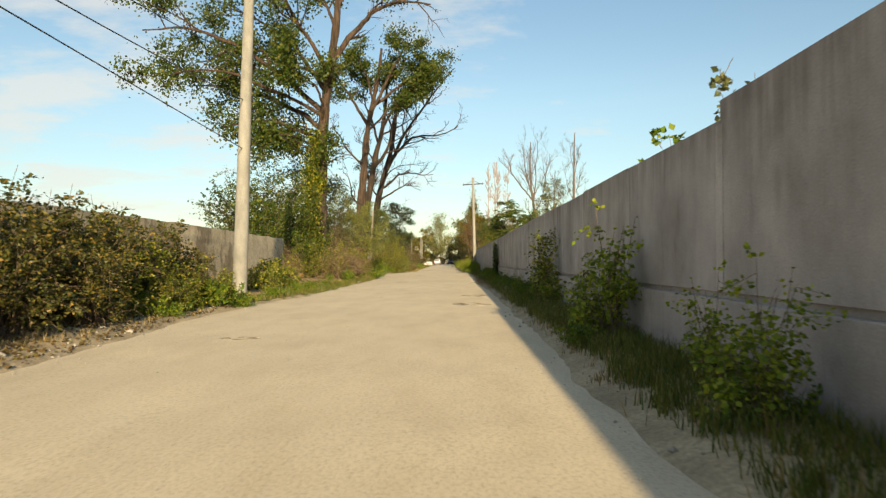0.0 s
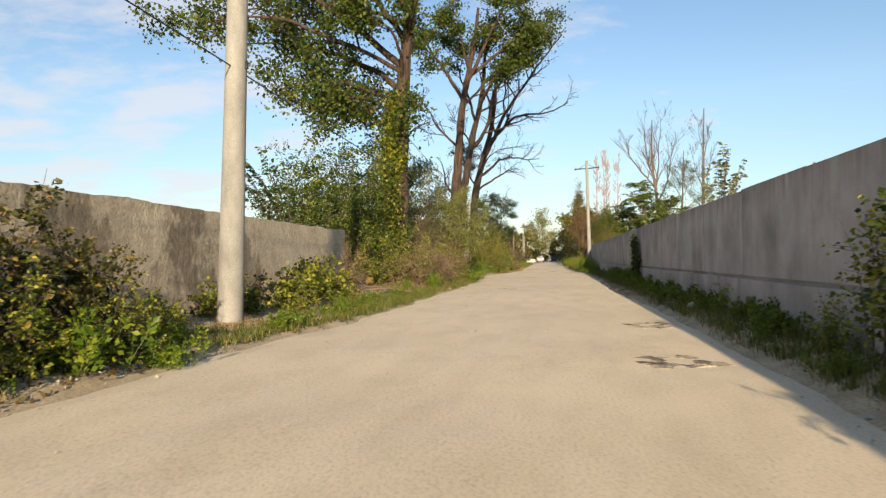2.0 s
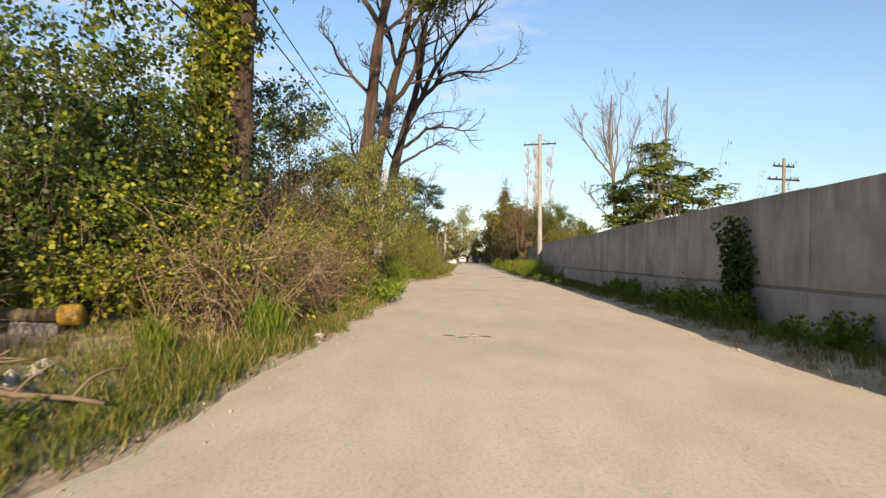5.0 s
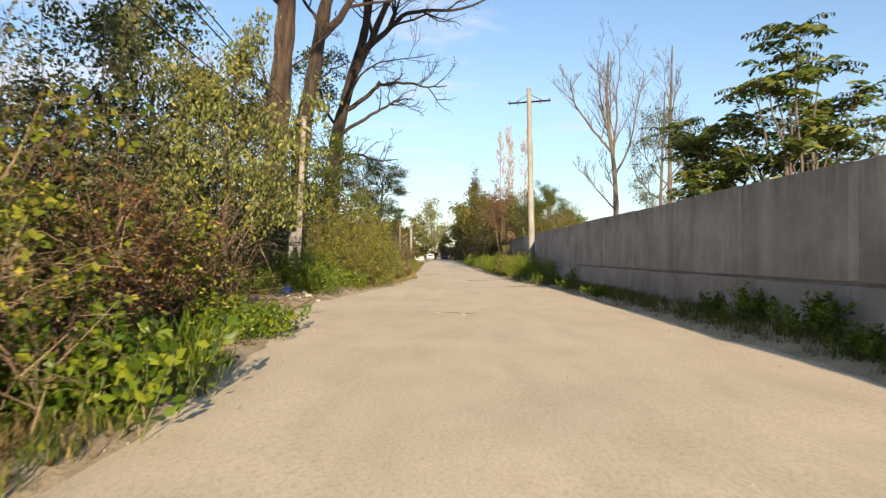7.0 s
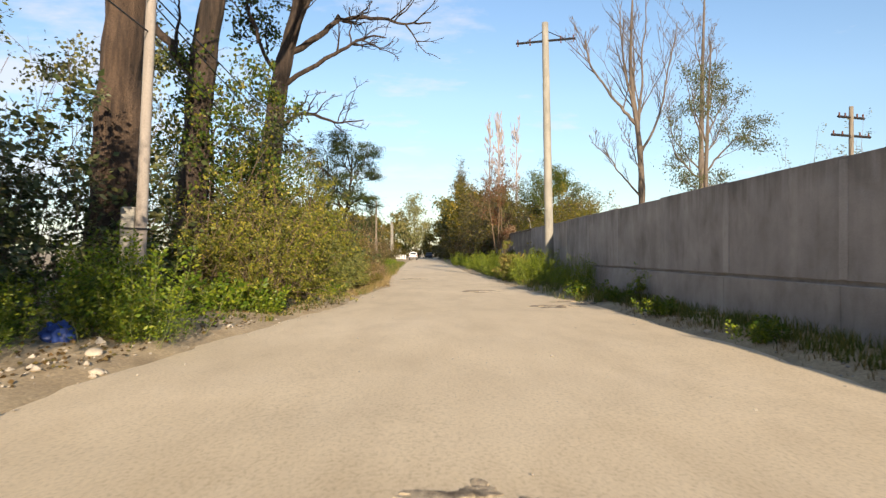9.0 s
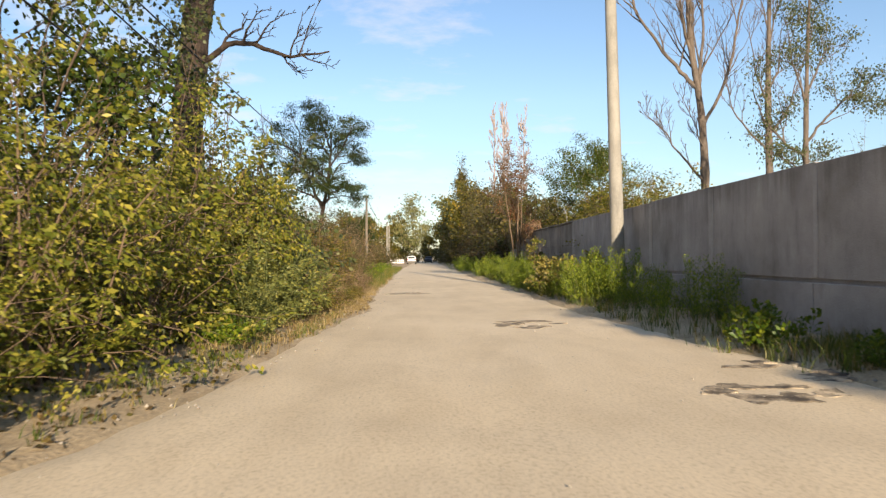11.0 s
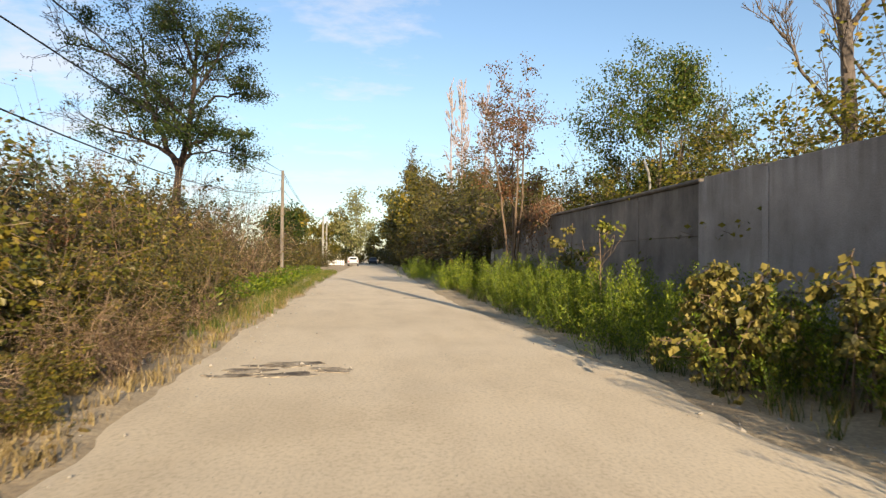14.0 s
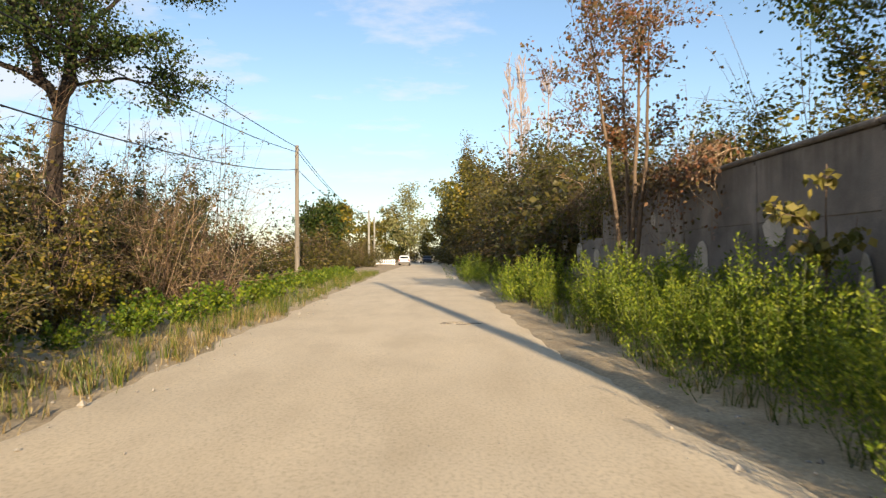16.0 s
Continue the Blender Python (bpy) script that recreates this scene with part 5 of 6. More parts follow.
tree("tree", 58, (-9.0, 69.4), 4.6, 0.12, "leafy green tree among tall roadside shrubs", (0.2, 0, 4.7, 2.3, 2.3, 2.5), bole=1.4, limbs=14, per=(6, 4), leaves=8000, leaf=0.1, leaf_mat=M["green"], bark=M["twig_dark"], clump=0.2, bunch=20)
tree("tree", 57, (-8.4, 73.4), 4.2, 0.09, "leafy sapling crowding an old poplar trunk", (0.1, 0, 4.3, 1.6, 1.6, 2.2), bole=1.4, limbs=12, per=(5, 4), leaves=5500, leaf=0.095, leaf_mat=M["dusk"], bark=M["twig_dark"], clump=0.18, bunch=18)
tree("tree", 59, (-9.2, 53.4), 4.6, 0.12, "leafy grey-green tree with drooping sprays", (0.6, 0, 4.3, 2.2, 2.2, 2.6), bole=1.2, limbs=15, per=(6, 4), leaves=8000, leaf=0.095, leaf_mat=M["grey_green"], bark=M["twig_dark"], clump=0.18, hang=1.2, bunch=18)


def shoots(x, y, z, seed, tips, n, leaf, leaf_mat, label):
    """A young tree of long whips, each with ranks of hanging leaves. Tips: the middle and half-sizes of where the whips end, from the foot."""
    rng = np.random.default_rng(seed)
    ob = thing("young_tree", label, "tree", (x, y, 0.0))
    stem = Tubes()
    stem.add(arc((0, 0, 0), (0, 0, z), 0, 6, rng, 0.03), np.linspace(0.05, 0.03, 6), 7)
    put("trunk", stem.mesh("trunk", M["twig"]), ob)
    at, ways = [], []
    for _ in range(n):
        q = np.array(tips[:3]) + rng.uniform(-1, 1, 3) * tips[3:]
        root = np.array([0, 0, z * rng.uniform(0.5, 1)])
        line = arc(root, q, 0.1 * np.linalg.norm(q - root), 12, rng, 0.03)
        whip = Tubes()
        whip.add(line, np.linspace(0.016, 0.004, 12), 4, False)
        put("whip", whip.mesh("whip", M["twig_dark"]), ob)
        run = line[-1] - line[0]
        side = np.cross(run, [0, 0, 1.0])
        side /= np.linalg.norm(side) + 1e-9
        for s in np.arange(0.3, 1.0, 0.036):
            i = min(10, int(s * 11))
            p = line[i] + (line[i + 1] - line[i]) * (s * 11 - i)
            for sg in (1, -1):
                at.append(p)
                ways.append(side * sg * 0.9 + np.array([0, 0, -0.55]) + run / np.linalg.norm(run) * 0.5 + rng.normal(0, 0.22, 3))
    put("crown", leaf_mesh("crown", np.array(at), np.array(ways), leaf, 0.27, leaf_mat, rng), ob)


shoots(-9.3, 30.4, 1.9, 66, (-0.7, -0.1, 4.0, 1.15, 1.0, 0.75), 15, 0.19, M["dark"], "young tree with long arching leafy shoots above a wall")
shoots(4.4, 34.0, 2.0, 77, (0.1, 0.0, 4.5, 0.75, 0.7, 0.7), 11, 0.17, M["grey_green"], "young tree with upright leafy whips above a concrete wall")

# ---- trees behind the right wall ----
bent_tree("bare_tree", 71, (10.65, 92.2), [(0, 0), (0, 5), (-0.15, 8), (-0.45, 10.4), (-0.7, 13), (-0.6, 17.2)],
          [(4.6, [(-1.2, -0.4, 5.9), (-2.0, -0.6, 7.0), (-3.3, -0.8, 7.9)], 0.07), (9.2, [(-1.0, 0.3, 10.1), (-2.5, 0.5, 12.0), (-3.4, 0.5, 13.8), (-3.4, 0.5, 15.4)], 0.12), (9.8, [(-1.5, -0.6, 13.2), (-1.7, -0.8, 16.6)], 0.1), (8.8, [(0.1, 0.3, 10.2), (0.5, 0.5, 13.6), (0.7, 0.5, 17.2)], 0.11),
           (7.4, [(1.0, -0.4, 10.0), (1.4, -0.5, 12.5), (1.9, -0.6, 15.4)], 0.09), (11.0, [(0.0, 1.0, 14.0), (-0.2, 1.3, 16.6)], 0.07), (6.2, [(-0.6, -0.8, 7.2), (-1.4, -1.2, 8.8)], 0.04)],
          0.24, "dead leafless tree with pale upswept branches", 500, 0.12, M["grey_green"], M["bark_grey"], lambda p: (p[:, 2] < 5.6) & (p[:, 0] > -1), per=(10, 5, 3), bunch=10, fine=0.011, twist=0.2, rise=0.65)
bent_tree("bare_tree", 72, (16.8, 98.0), [(0, 0), (0, 7), (0.1, 12), (0.1, 16), (0.2, 19.5)],
          [(7.0, [(-1.2, 0.2, 8.6), (-2.0, 0.4, 10.2), (-2.3, 0.4, 12.2)], 0.07), (8.0, [(1.0, -0.2, 9.4), (1.6, -0.4, 11.6)], 0.07), (9.5, [(-0.8, -0.5, 11.4), (-1.2, -0.8, 14.0)], 0.07), (10.4, [(0.8, 0.5, 12.4), (1.1, 0.7, 15.0)], 0.07), (13.0, [(0.6, 0.2, 15.2), (0.7, 0.2, 17.6)], 0.06), (14.0, [(-0.5, 0.1, 16.0), (-0.6, 0.1, 18.4)], 0.05)],
          0.26, "leafless pale tree with upright twigs", 0, 0.1, M["grey_green"], M["bark_grey"], lambda p: p[:, 2] < 14.2, per=(9, 5, 2), fine=0.012, twist=0.2, rise=0.6)
bent_tree("tree", 73, (12.2, 86.2), [(0, 0), (0, 5), (0.15, 8), (0.3, 12.6)],
          [(5.0, [(-0.9, 0.2, 6.0), (-1.7, 0.3, 7.4), (-1.9, 0.3, 8.6)], 0.06), (5.6, [(0.9, -0.2, 6.6), (1.8, -0.3, 7.2), (2.6, -0.3, 7.6)], 0.06), (7.0, [(-0.6, -0.5, 8.6), (-1.1, -0.7, 10.2)], 0.05), (7.6, [(0.9, 0.4, 9.0), (1.4, 0.5, 10.0)], 0.05), (4.4, [(0.9, 0.5, 5.2), (1.7, 0.7, 5.3)], 0.04), (4.2, [(-0.9, -0.5, 4.9), (-1.6, -0.6, 5.4)], 0.04), (9.2, [(0.6, 0.1, 10.6), (0.8, 0.1, 12.2)], 0.03)],
          0.15, "tree with hanging clusters of grey-green leaves", 8500, 0.115, M["dusk"], M["bark_grey"], lambda p: p[:, 2] < 11.6, per=(8, 4, 2), bunch=20, clump=0.3, fine=0.009, twist=0.25, rise=0.3, leaf_width=0.24, hang=1.6)
tree("tree", 75, (4.9, 91.4), 4.4, 0.07, "many-stemmed leafy tree above an old wall", (0.2, 0.4, 4.9, 2.1, 2.0, 1.9), bole=1.5, limbs=20, per=(6, 4), leaves=34000, leaf=0.062, leaf_mat=M["green"], bark=M["twig_dark"], clump=0.17, stems=5, upsweep=0.2)
tree("tree", 76, (2.15, 96.4), 5.6, 0.055, "slender tree with sparse reddish brown leaves", (0, 0, 5.3, 1.45, 1.45, 2.1), bole=1.6, limbs=22, per=(6, 4), leaves=7500, leaf=0.07, leaf_mat=M["rust"], bark=M["twig"], clump=0.14, stems=4, upsweep=0.3)
tree("sapling", 49, (2.1, 90.1), 2.1, 0.02, "thin sapling with drooping yellow leaves", (0, 0, 1.6, 0.4, 0.4, 0.45), bole=0.8, limbs=9, per=(3,), leaves=420, leaf=0.09, leaf_mat=M["pale"], bark=M["twig"], clump=0.07, hang=1.6)
tree("young_tree", 78, (3.3, 10.8), 2.9, 0.03, "sprig of a young tree above a concrete wall", (0, 0, 2.9, 0.4, 0.5, 0.45), bole=1.6, limbs=7, per=(3,), leaves=260, leaf=0.12, leaf_mat=M["bright"], bark=M["twig"], clump=0.07)
tree("young_tree", 79, (3.5, 8.2), 3.0, 0.03, "thin twigs of a young tree above a concrete wall", (0, 0, 3.0, 0.5, 0.5, 0.45), bole=1.6, limbs=8, per=(3,), leaves=200, leaf=0.09, leaf_mat=M["grey_green"], bark=M["twig"], clump=0.07)
for i, (x, y, tall) in enumerate(((7.5, 160.0, 25.0), (9.3, 163.0, 26.0), (11.8, 160.0, 24.0), (10.4, 170.0, 25.0))):
    tree("bare_poplar", 81 + i, (x, y), tall * 0.85, 0.2, "tall narrow leafless poplar with reddish twigs", (0, 0, tall * 0.64, 1.1, 1.1, tall * 0.36), bole=6, limbs=40, per=(5, 3), bark=M["bark_pale"], upsweep=2.2, fine=0.034, twist=0.08)
for i, (x, y, tall) in enumerate(((4.9, 198.0, 22.0), (2.2, 205.0, 15.0), (7.0, 200.0, 14))):
    tree("poplar_tree", 85 + i, (x, y), tall * 0.7, 0.25, "narrow olive column-shaped poplar far down the road", (0, 0, tall * 0.6, 1.5, 1.5, tall * 0.36), bole=2, limbs=60, per=(5,), leaves=9000, leaf=0.24, leaf_mat=M["dull"], clump=0.5, bunch=10, upsweep=1.6)


def ailanthus(x, y, tall, seed):
    """A tree of heaven: bare forked stems with fans of long feathered leaves at their ends."""
    rng = np.random.default_rng(seed)
    ob = thing("ailanthus_tree", "tree of heaven with fans of long feathered leaves", "tree", (x, y, 0.0))
    tubes, at, ways, rach = Tubes(), [], [], Tubes()
    for _ in range(16):
        az, out = rng.uniform(0, 6.28), rng.uniform(0.05, 0.34) * tall
        tip = np.array([out * math.cos(az), out * math.sin(az), tall * rng.uniform(0.42, 1.0)])
        line = arc((0, 0, 0.3), tip, 0.3, 7, rng, 0.08)
        tubes.add(line, 0.05 * np.linspace(1, 0.25, 7), 6, False)
        for _ in range(12):
            b = rng.uniform(0, 6.28)
            L = rng.uniform(0.55, 0.95)
            end = tip + np.array([math.cos(b) * L, math.sin(b) * L, rng.uniform(-0.25, 0.35)])
            fr = arc(tip + rng.normal(0, 0.08, 3), end, 0.12, 6, rng, 0.01)
            rach.add(fr, np.full(6, 0.006), 3, False)
            side = np.array([-math.sin(b), math.cos(b), -0.35])
            for s in np.linspace(0.15, 1, 11):
                i = min(4, int(s * 5))
                p = fr[i] + (fr[i + 1] - fr[i]) * (s * 5 - i)
                for sg in (1, -1):
                    at.append(p)
                    ways.append(side * np.array([sg, sg, 1]) + rng.normal(0, 0.15, 3))
    put("trunk", tubes.mesh("trunk", M["bark_grey"]), ob)
    put("leaf_frame", rach.mesh("leaf_frame", M["stalk"]), ob)
    put("crown", leaf_mesh("crown", np.array(at), np.array(ways), 0.2, 0.17, M["green"], rng), ob)


ailanthus(4.8, 53.6, 5.6, 91)
ailanthus(3.8, 56.2, 4.6, 92)
ailanthus(5.6, 55.4, 4.7, 93)

# overgrowth past the walls
over = shrub("shrub", 43, 2.2, 2.2, 4.2, 44, 6, 11, 0.115, M["over"], M["twig_dark"], "high olive overgrowth behind an old wall", "shrub", 0.32, 0.35, 0.2, 0.03, 0.1, 0.016, rough=0.5)
place(over, row(31, 5.6, 6.6, 88, 106, 7, 0.85, 1.1) + row(52, 3.5, 4.4, 102, 115, 7, 1.1, 1.3) + row(34, 8, 16, 86, 92, 3, 0.6, 0.8))
fringe = shrub("shrub", 53, 1.5, 1.7, 3.3, 50, 6, 15, 0.085, M["fringe"], M["twig_dark"], "yellow-green hedge showing over the top of a wall", "shrub", 0.32, 0.35, 0.2, 0.25, 0.06, 0.01, spray=0.24, rough=0.35)
place(fringe, row(50, 4.3, 4.9, 79.5, 104.0, 15, 1.1, 1.3))
far = shrub("shrub", 46, 2.2, 2.2, 4.2, 26, 6, 10, 0.19, M["far_olive"], M["twig_dark"], "olive roadside shrub far down the road", "shrub", 0.34, 0.35, 0.2, 0.02, 0.14, 0.02, rough=0.5)
place(far, row(32, 3.0, 4.4, 104, 165, 14, 0.85, 1.3) + row(33, 6.0, 9.0, 100, 150, 5, 0.9, 1.2) + row(35, -9, 6, 224, 240, 6, 1.1, 1.6) + row(36, 2.0, 4.5, 165, 225, 9, 1.0, 1.6) + row(11, -9.5, -8.0, 104, 165, 11, 0.55, 0.8) + row(40, -13, -10, 110, 222, 11, 0.8, 1.4))
thicket = shrub("shrub", 47, 3.0, 3.0, 6.2, 56, 6, 13, 0.18, M["far_olive"], M["twig_dark"], "tall olive and brown thicket beside the road", "shrub", 0.3, 0.35, 0.15, 0.02, 0.12, 0.018, rough=0.5)
place(thicket, row(39, 4.4, 6.4, 110, 142, 9, 1.05, 1.3) + row(51, 4.6, 7.5, 138, 190, 9, 1.45, 1.85))
overb = shrub("shrub", 45, 2.1, 2.1, 4.0, 28, 7, 10, 0.16, M["brown"], M["cane"], "high brownish overgrowth beside the road", "shrub", 0.32, 0.25, 0.2, 0.03, 0.14, 0.02, rough=0.5)
place(overb, row(37, 3.0, 5.0, 103, 150, 9, 0.85, 1.3) + row(38, -11.0, -9.0, 118, 172, 8, 0.7, 1.0))
for i, (x, y, tall, mk) in enumerate(((-5.5, 232, 17, "far_haze"), (-11, 236, 12, "olive"), (2, 240, 9, "olive"), (-15, 178, 9, "olive"), (-10.5, 140, 6, "dark"), (-12, 158, 7, "olive"), (8, 118, 6.5, "olive"), (6, 128, 7.5, "olive"), (-18, 200, 11, "grey_green"), (-1.5, 248, 8, "olive"), (-8.5, 252, 10, "green"), (6, 250, 11, "olive"), (-16, 240, 10, "olive"), (11, 112, 6, "green"), (5.2, 168, 13, "olive"), (4.2, 186, 13, "grey_green"), (6.5, 178, 14, "olive"), (3.6, 200, 12, "olive"), (8.5, 150, 11, "olive"))):
    tree("tree", 101 + i, (x, y), tall * 0.65, 0.2, "leafy tree in the distance beside the road", (0, 0, tall * 0.6, tall * 0.3, tall * 0.3, tall * 0.4), bole=tall * 0.15, limbs=18, per=(4, 2), leaves=4600 if y > 150 else 7000, leaf=0.4 if y > 150 else 0.2, leaf_mat=M[mk], bark=M["bark_grey"], clump=tall * 0.06, bunch=24)

def drape(y, wide, seed, leaf_mat, label):
    """Growth rooted behind the wall that spills over its coping and hangs down the face."""
    rng = np.random.default_rng(seed)
    ob = thing("vine", label, "climbing plant", (WX + 0.5, y, 0.0))
    tubes, at = Tubes(), []
    for _ in range(34):
        f = rng.uniform(-wide, wide)
        low = 2.45 - 1.3 * rng.uniform(0, 1) ** 2.2
        knots = np.array([(0.1, f * 0.6, 0.0), (0.05, f * 0.8, 1.6), (-0.1, f * 0.9, 2.75 + rng.uniform(0, 0.5)), (-0.46 - rng.uniform(0, 0.15), f, 2.72), (-0.5 - rng.uniform(0, 0.25), f + rng.normal(0, 0.15), (2.7 + low) / 2), (-0.48 - rng.uniform(0, 0.2), f + rng.normal(0, 0.3), low)])
        u = np.linspace(0, 5, 21)
        run = np.stack([np.interp(u, np.arange(6), knots[:, q]) for q in range(3)], 1)
        for _ in range(2):
            run[1:-1] = 0.25 * run[:-2] + 0.5 * run[1:-1] + 0.25 * run[2:]
        tubes.add(run, np.linspace(0.011, 0.004, 21), 3, False)
        for _ in range(4):
            i = rng.integers(8, 20)
            tubes.add(arc(run[i], run[i] + rng.normal(0, 0.25, 3) * [0.6, 1, 1], 0.05, 4, rng, 0.02), np.linspace(0.006, 0.003, 4), 3, False)
        k_ = rng.integers(8, 20, 34)
        at.append(run[k_] + rng.normal(0, 0.12, (34, 3)))
    at = np.concatenate(at)
    put("runner_mat", tubes.mesh("runner_mat", M["cane"]), ob)
    put("foliage", leaf_mesh("foliage", at, rng.normal(0, 0.7, at.shape) + np.array([-0.3, 0, -0.6]), 0.075, 0.34, leaf_mat, rng), ob)


for i, (y, wide, mk) in enumerate(((94.6, 1.3, "rust"), (97.2, 1.5, "brown"), (100.2, 1.6, "olive"), (103.4, 1.6, "brown"))):
    drape(y, wide, 300 + i, M[mk], "dry vine spilling over a sooty wall" if mk != "olive" else "olive vine spilling over a sooty wall")

bent = thing("fence_post", "bent pale concrete post rising behind the wall top", "post", (WX + 0.42, 87.5, 0.0))
t = Tubes()
bz = np.linspace(0, 1, 16)
t.add(np.stack([-0.12 * (np.maximum(0, bz - 0.85) / 0.15) ** 2, 0 * bz, 3.2 * bz], 1), np.linspace(0.035, 0.026, 16), 8)
put("shaft", t.mesh("shaft", M["pole"]), bent)

# ---- poles and wires ----
def round_pole(name, x, y, tall, r0, r1, material, label, lean=(0, 0)):
    ob = thing(name, label, "utility pole", (x, y, 0), tilt=lean)
    t = Tubes()
    zs = np.linspace(-0.4, tall, 14)
    t.add(np.stack([0 * zs, 0 * zs, zs], 1), r0 + (r1 - r0) * (zs / tall), 20)
    put("shaft", t.mesh("shaft", material), ob)
    return ob


lp = round_pole("utility_pole", -6.9, 21.6, 10.2, 0.235, 0.15, M["pole"], "tapered round concrete utility pole beside a wall", (0, 1.6))
for z in (4.72, 6.29, 7.62):
    t = Tubes()
    t.add([(-0.2, 0, z), (0.2, 0, z)], [0.03, 0.03], 6)
    t.add([(0.2, 0, z), (0.2, 0, z + 0.14)], [0.045, 0.03], 8)
    put("bracket", t.mesh("bracket", M["steel"]), lp, "dark steel wire bracket")

rp = round_pole("utility_pole", 2.12, 77.3, 10.6, 0.185, 0.13, M["pole"], "tall round concrete utility pole with a steel crossarm", (0, -1.2))
t = Tubes()
ca, sa_ = math.cos(radians(-16)), math.sin(radians(-16))
t.add([(-1.2 * ca, -1.2 * sa_, 9.85), (1.2 * ca, 1.2 * sa_, 9.85)], [0.05, 0.05], 4)
arm = put("crossarm", t.mesh("crossarm", M["steel"], False), rp, "dark steel angle crossarm")
for s in (-1, 1):
    t = Tubes()
    t.add([(s * 0.85 * ca, s * 0.85 * sa_, 9.83), (s * 0.08, 0, 10.25)], [0.018, 0.018], 5)
    put("stay_rod", t.mesh("stay_rod", M["steel"]), rp, "thin steel stay rod")
    for u in (1.12, 0.62):
        t = Tubes()
        t.add([(s * u * ca, s * u * sa_, 9.72), (s * u * ca, s * u * sa_, 9.85), (s * u * ca, s * u * sa_, 10.0)], [0.03, 0.022, 0.03], 8)
        put("insulator", t.mesh("insulator", M["ceramic"]), arm, "brown ceramic insulator")

sp = round_pole("utility_pole", -7.72, 61.2, 5.7, 0.1, 0.08, M["wood_grey"], "slim weathered timber pole strapped to a concrete stub", (0, 2.2))
part("stub", block(-0.3, -0.14, -0.3, -0.08, 0.12, 1.95, 0.02, 0.01, 7, 2), M["pole"], sp, "squared concrete stub")
for z in (0.9, 1.6):
    t = Tubes()
    t.add([(-0.1 + 0.24 * math.cos(a), 0.2 * math.sin(a), z) for a in np.linspace(0, 6.28, 14)], [0.012] * 14, 4, False)
    put("wire_tie", t.mesh("wire_tie", M["steel"]), sp, "twisted steel wire tie")
round_pole("utility_pole", -7.44, 113.3, 6.1, 0.11, 0.08, M["wood_pole"], "slim grey timber pole carrying two wires")
for x, y in ((-8.3, 160.0), (-8.6, 172.0)):
    round_pole("utility_pole", x, y, 6.5, 0.13, 0.1, M["pole"], "short pale concrete pole far down the road")
fp = round_pole("utility_pole", 31.8, 104.4, 13.3, 0.24, 0.17, M["wood_pole"], "dark utility pole with two crossarms beyond the wall")
for z, k_ in ((12.4, 1.35), (10.9, 2.0)):
    t = Tubes()
    t.add([(-k_, -0.3 * k_, z), (k_, 0.3 * k_, z)], [0.11, 0.11], 4)
    arm = put("crossarm", t.mesh("crossarm", M["steel"], False), fp, "dark crossarm")
    for s in (-0.9 * k_, -0.45 * k_, 0.45 * k_, 0.9 * k_):
        t = Tubes()
        t.add([(s, 0.3 * s, z), (s, 0.3 * s, z + 0.34)], [0.08, 0.06], 6)
        put("insulator", t.mesh("insulator", M["ceramic"]), arm, "brown ceramic insulator")


def wire(p, q, sag, r=0.014, label="sagging black overhead power cable between poles"):
    t = np.linspace(0, 1, 22)[:, None]
    pts = np.array(p) * (1 - t) + np.array(q) * t
    pts[:, 2] -= (4 * sag * t * (1 - t))[:, 0]
    tb = Tubes()
    tb.add(pts, np.full(22, r), 5)
    put("power_cable", tb.mesh("power_cable", M["cable"]), None, label, "cable", "overhead cables")


for za, zb, zc, z0, dx, sag0, sag1, sag2 in ((4.72, 4.85, 5.05, 5.7, 0.12, 0.0, 0.2, 1.8), (6.29, 5.38, 5.8, 6.0, 0.14, 0.9, 0.25, 1.2), (7.62, 5.55, 6.0, 6.2, 0.1, 1.35, 0.5, 0.6)):
    wire((-7.1 + dx, -24.0, z0), (-6.9 + dx, 21.6, za), sag0)
    wire((-6.9 + dx, 21.6, za), (-7.6 + dx * 0.5, 61.2, zb), sag1)
    wire((-7.6 + dx * 0.5, 61.2, zb), (-7.44 + dx * 0.3, 113.3, zc), sag2)
    wire((-7.44 + dx * 0.3, 113.3, zc), (-8.3, 160.0, 6.3), 0.9)

# ---- litter, stones, grass ----
def rock(seed, r, squash=0.6):
    bm = bmesh.new()
    bmesh.ops.create_icosphere(bm, subdivisions=2, radius=r)
    for v in bm.verts:
        v.co *= 1 + 0.45 * noise.noise(v.co / r * 1.1 + Vector((seed * 3.1, 0, 0)))
        v.co.z *= squash
    return bm


for i, (x, y, r) in enumerate(((2.0, 25.6, 0.2), (1.75, 27.4, 0.1), (-5.6, 22.7, 0.06), (-5.5, 31.0, 0.07), (-6.6, 57.4, 0.1), (-6.2, 56.6, 0.07), (-6.0, 60.5, 0.06), (-5.2, 36.5, 0.07), (-7.2, 31.6, 0.2), (-6.9, 31.2, 0.14), (-7.45, 31.1, 0.16), (1.3, 60.0, 0.06), (-5.4, 8.0, 0.07), (-5.3, 11.0, 0.06))):
    ob = part("stone", rock(i, r), M["stone"] if i < 2 else M["rubble"], None, "", True)
    ob.matrix_basis = pose(x, y, ground_z(x, y) + r * 0.2, 0, 0, i * 40)
    tagged(ob, "grey weathered stone lying on the verge" if i < 2 else "pale lump of rubble on the road verge", "stone", "stones on the verge")

rng_r = np.random.default_rng(5)


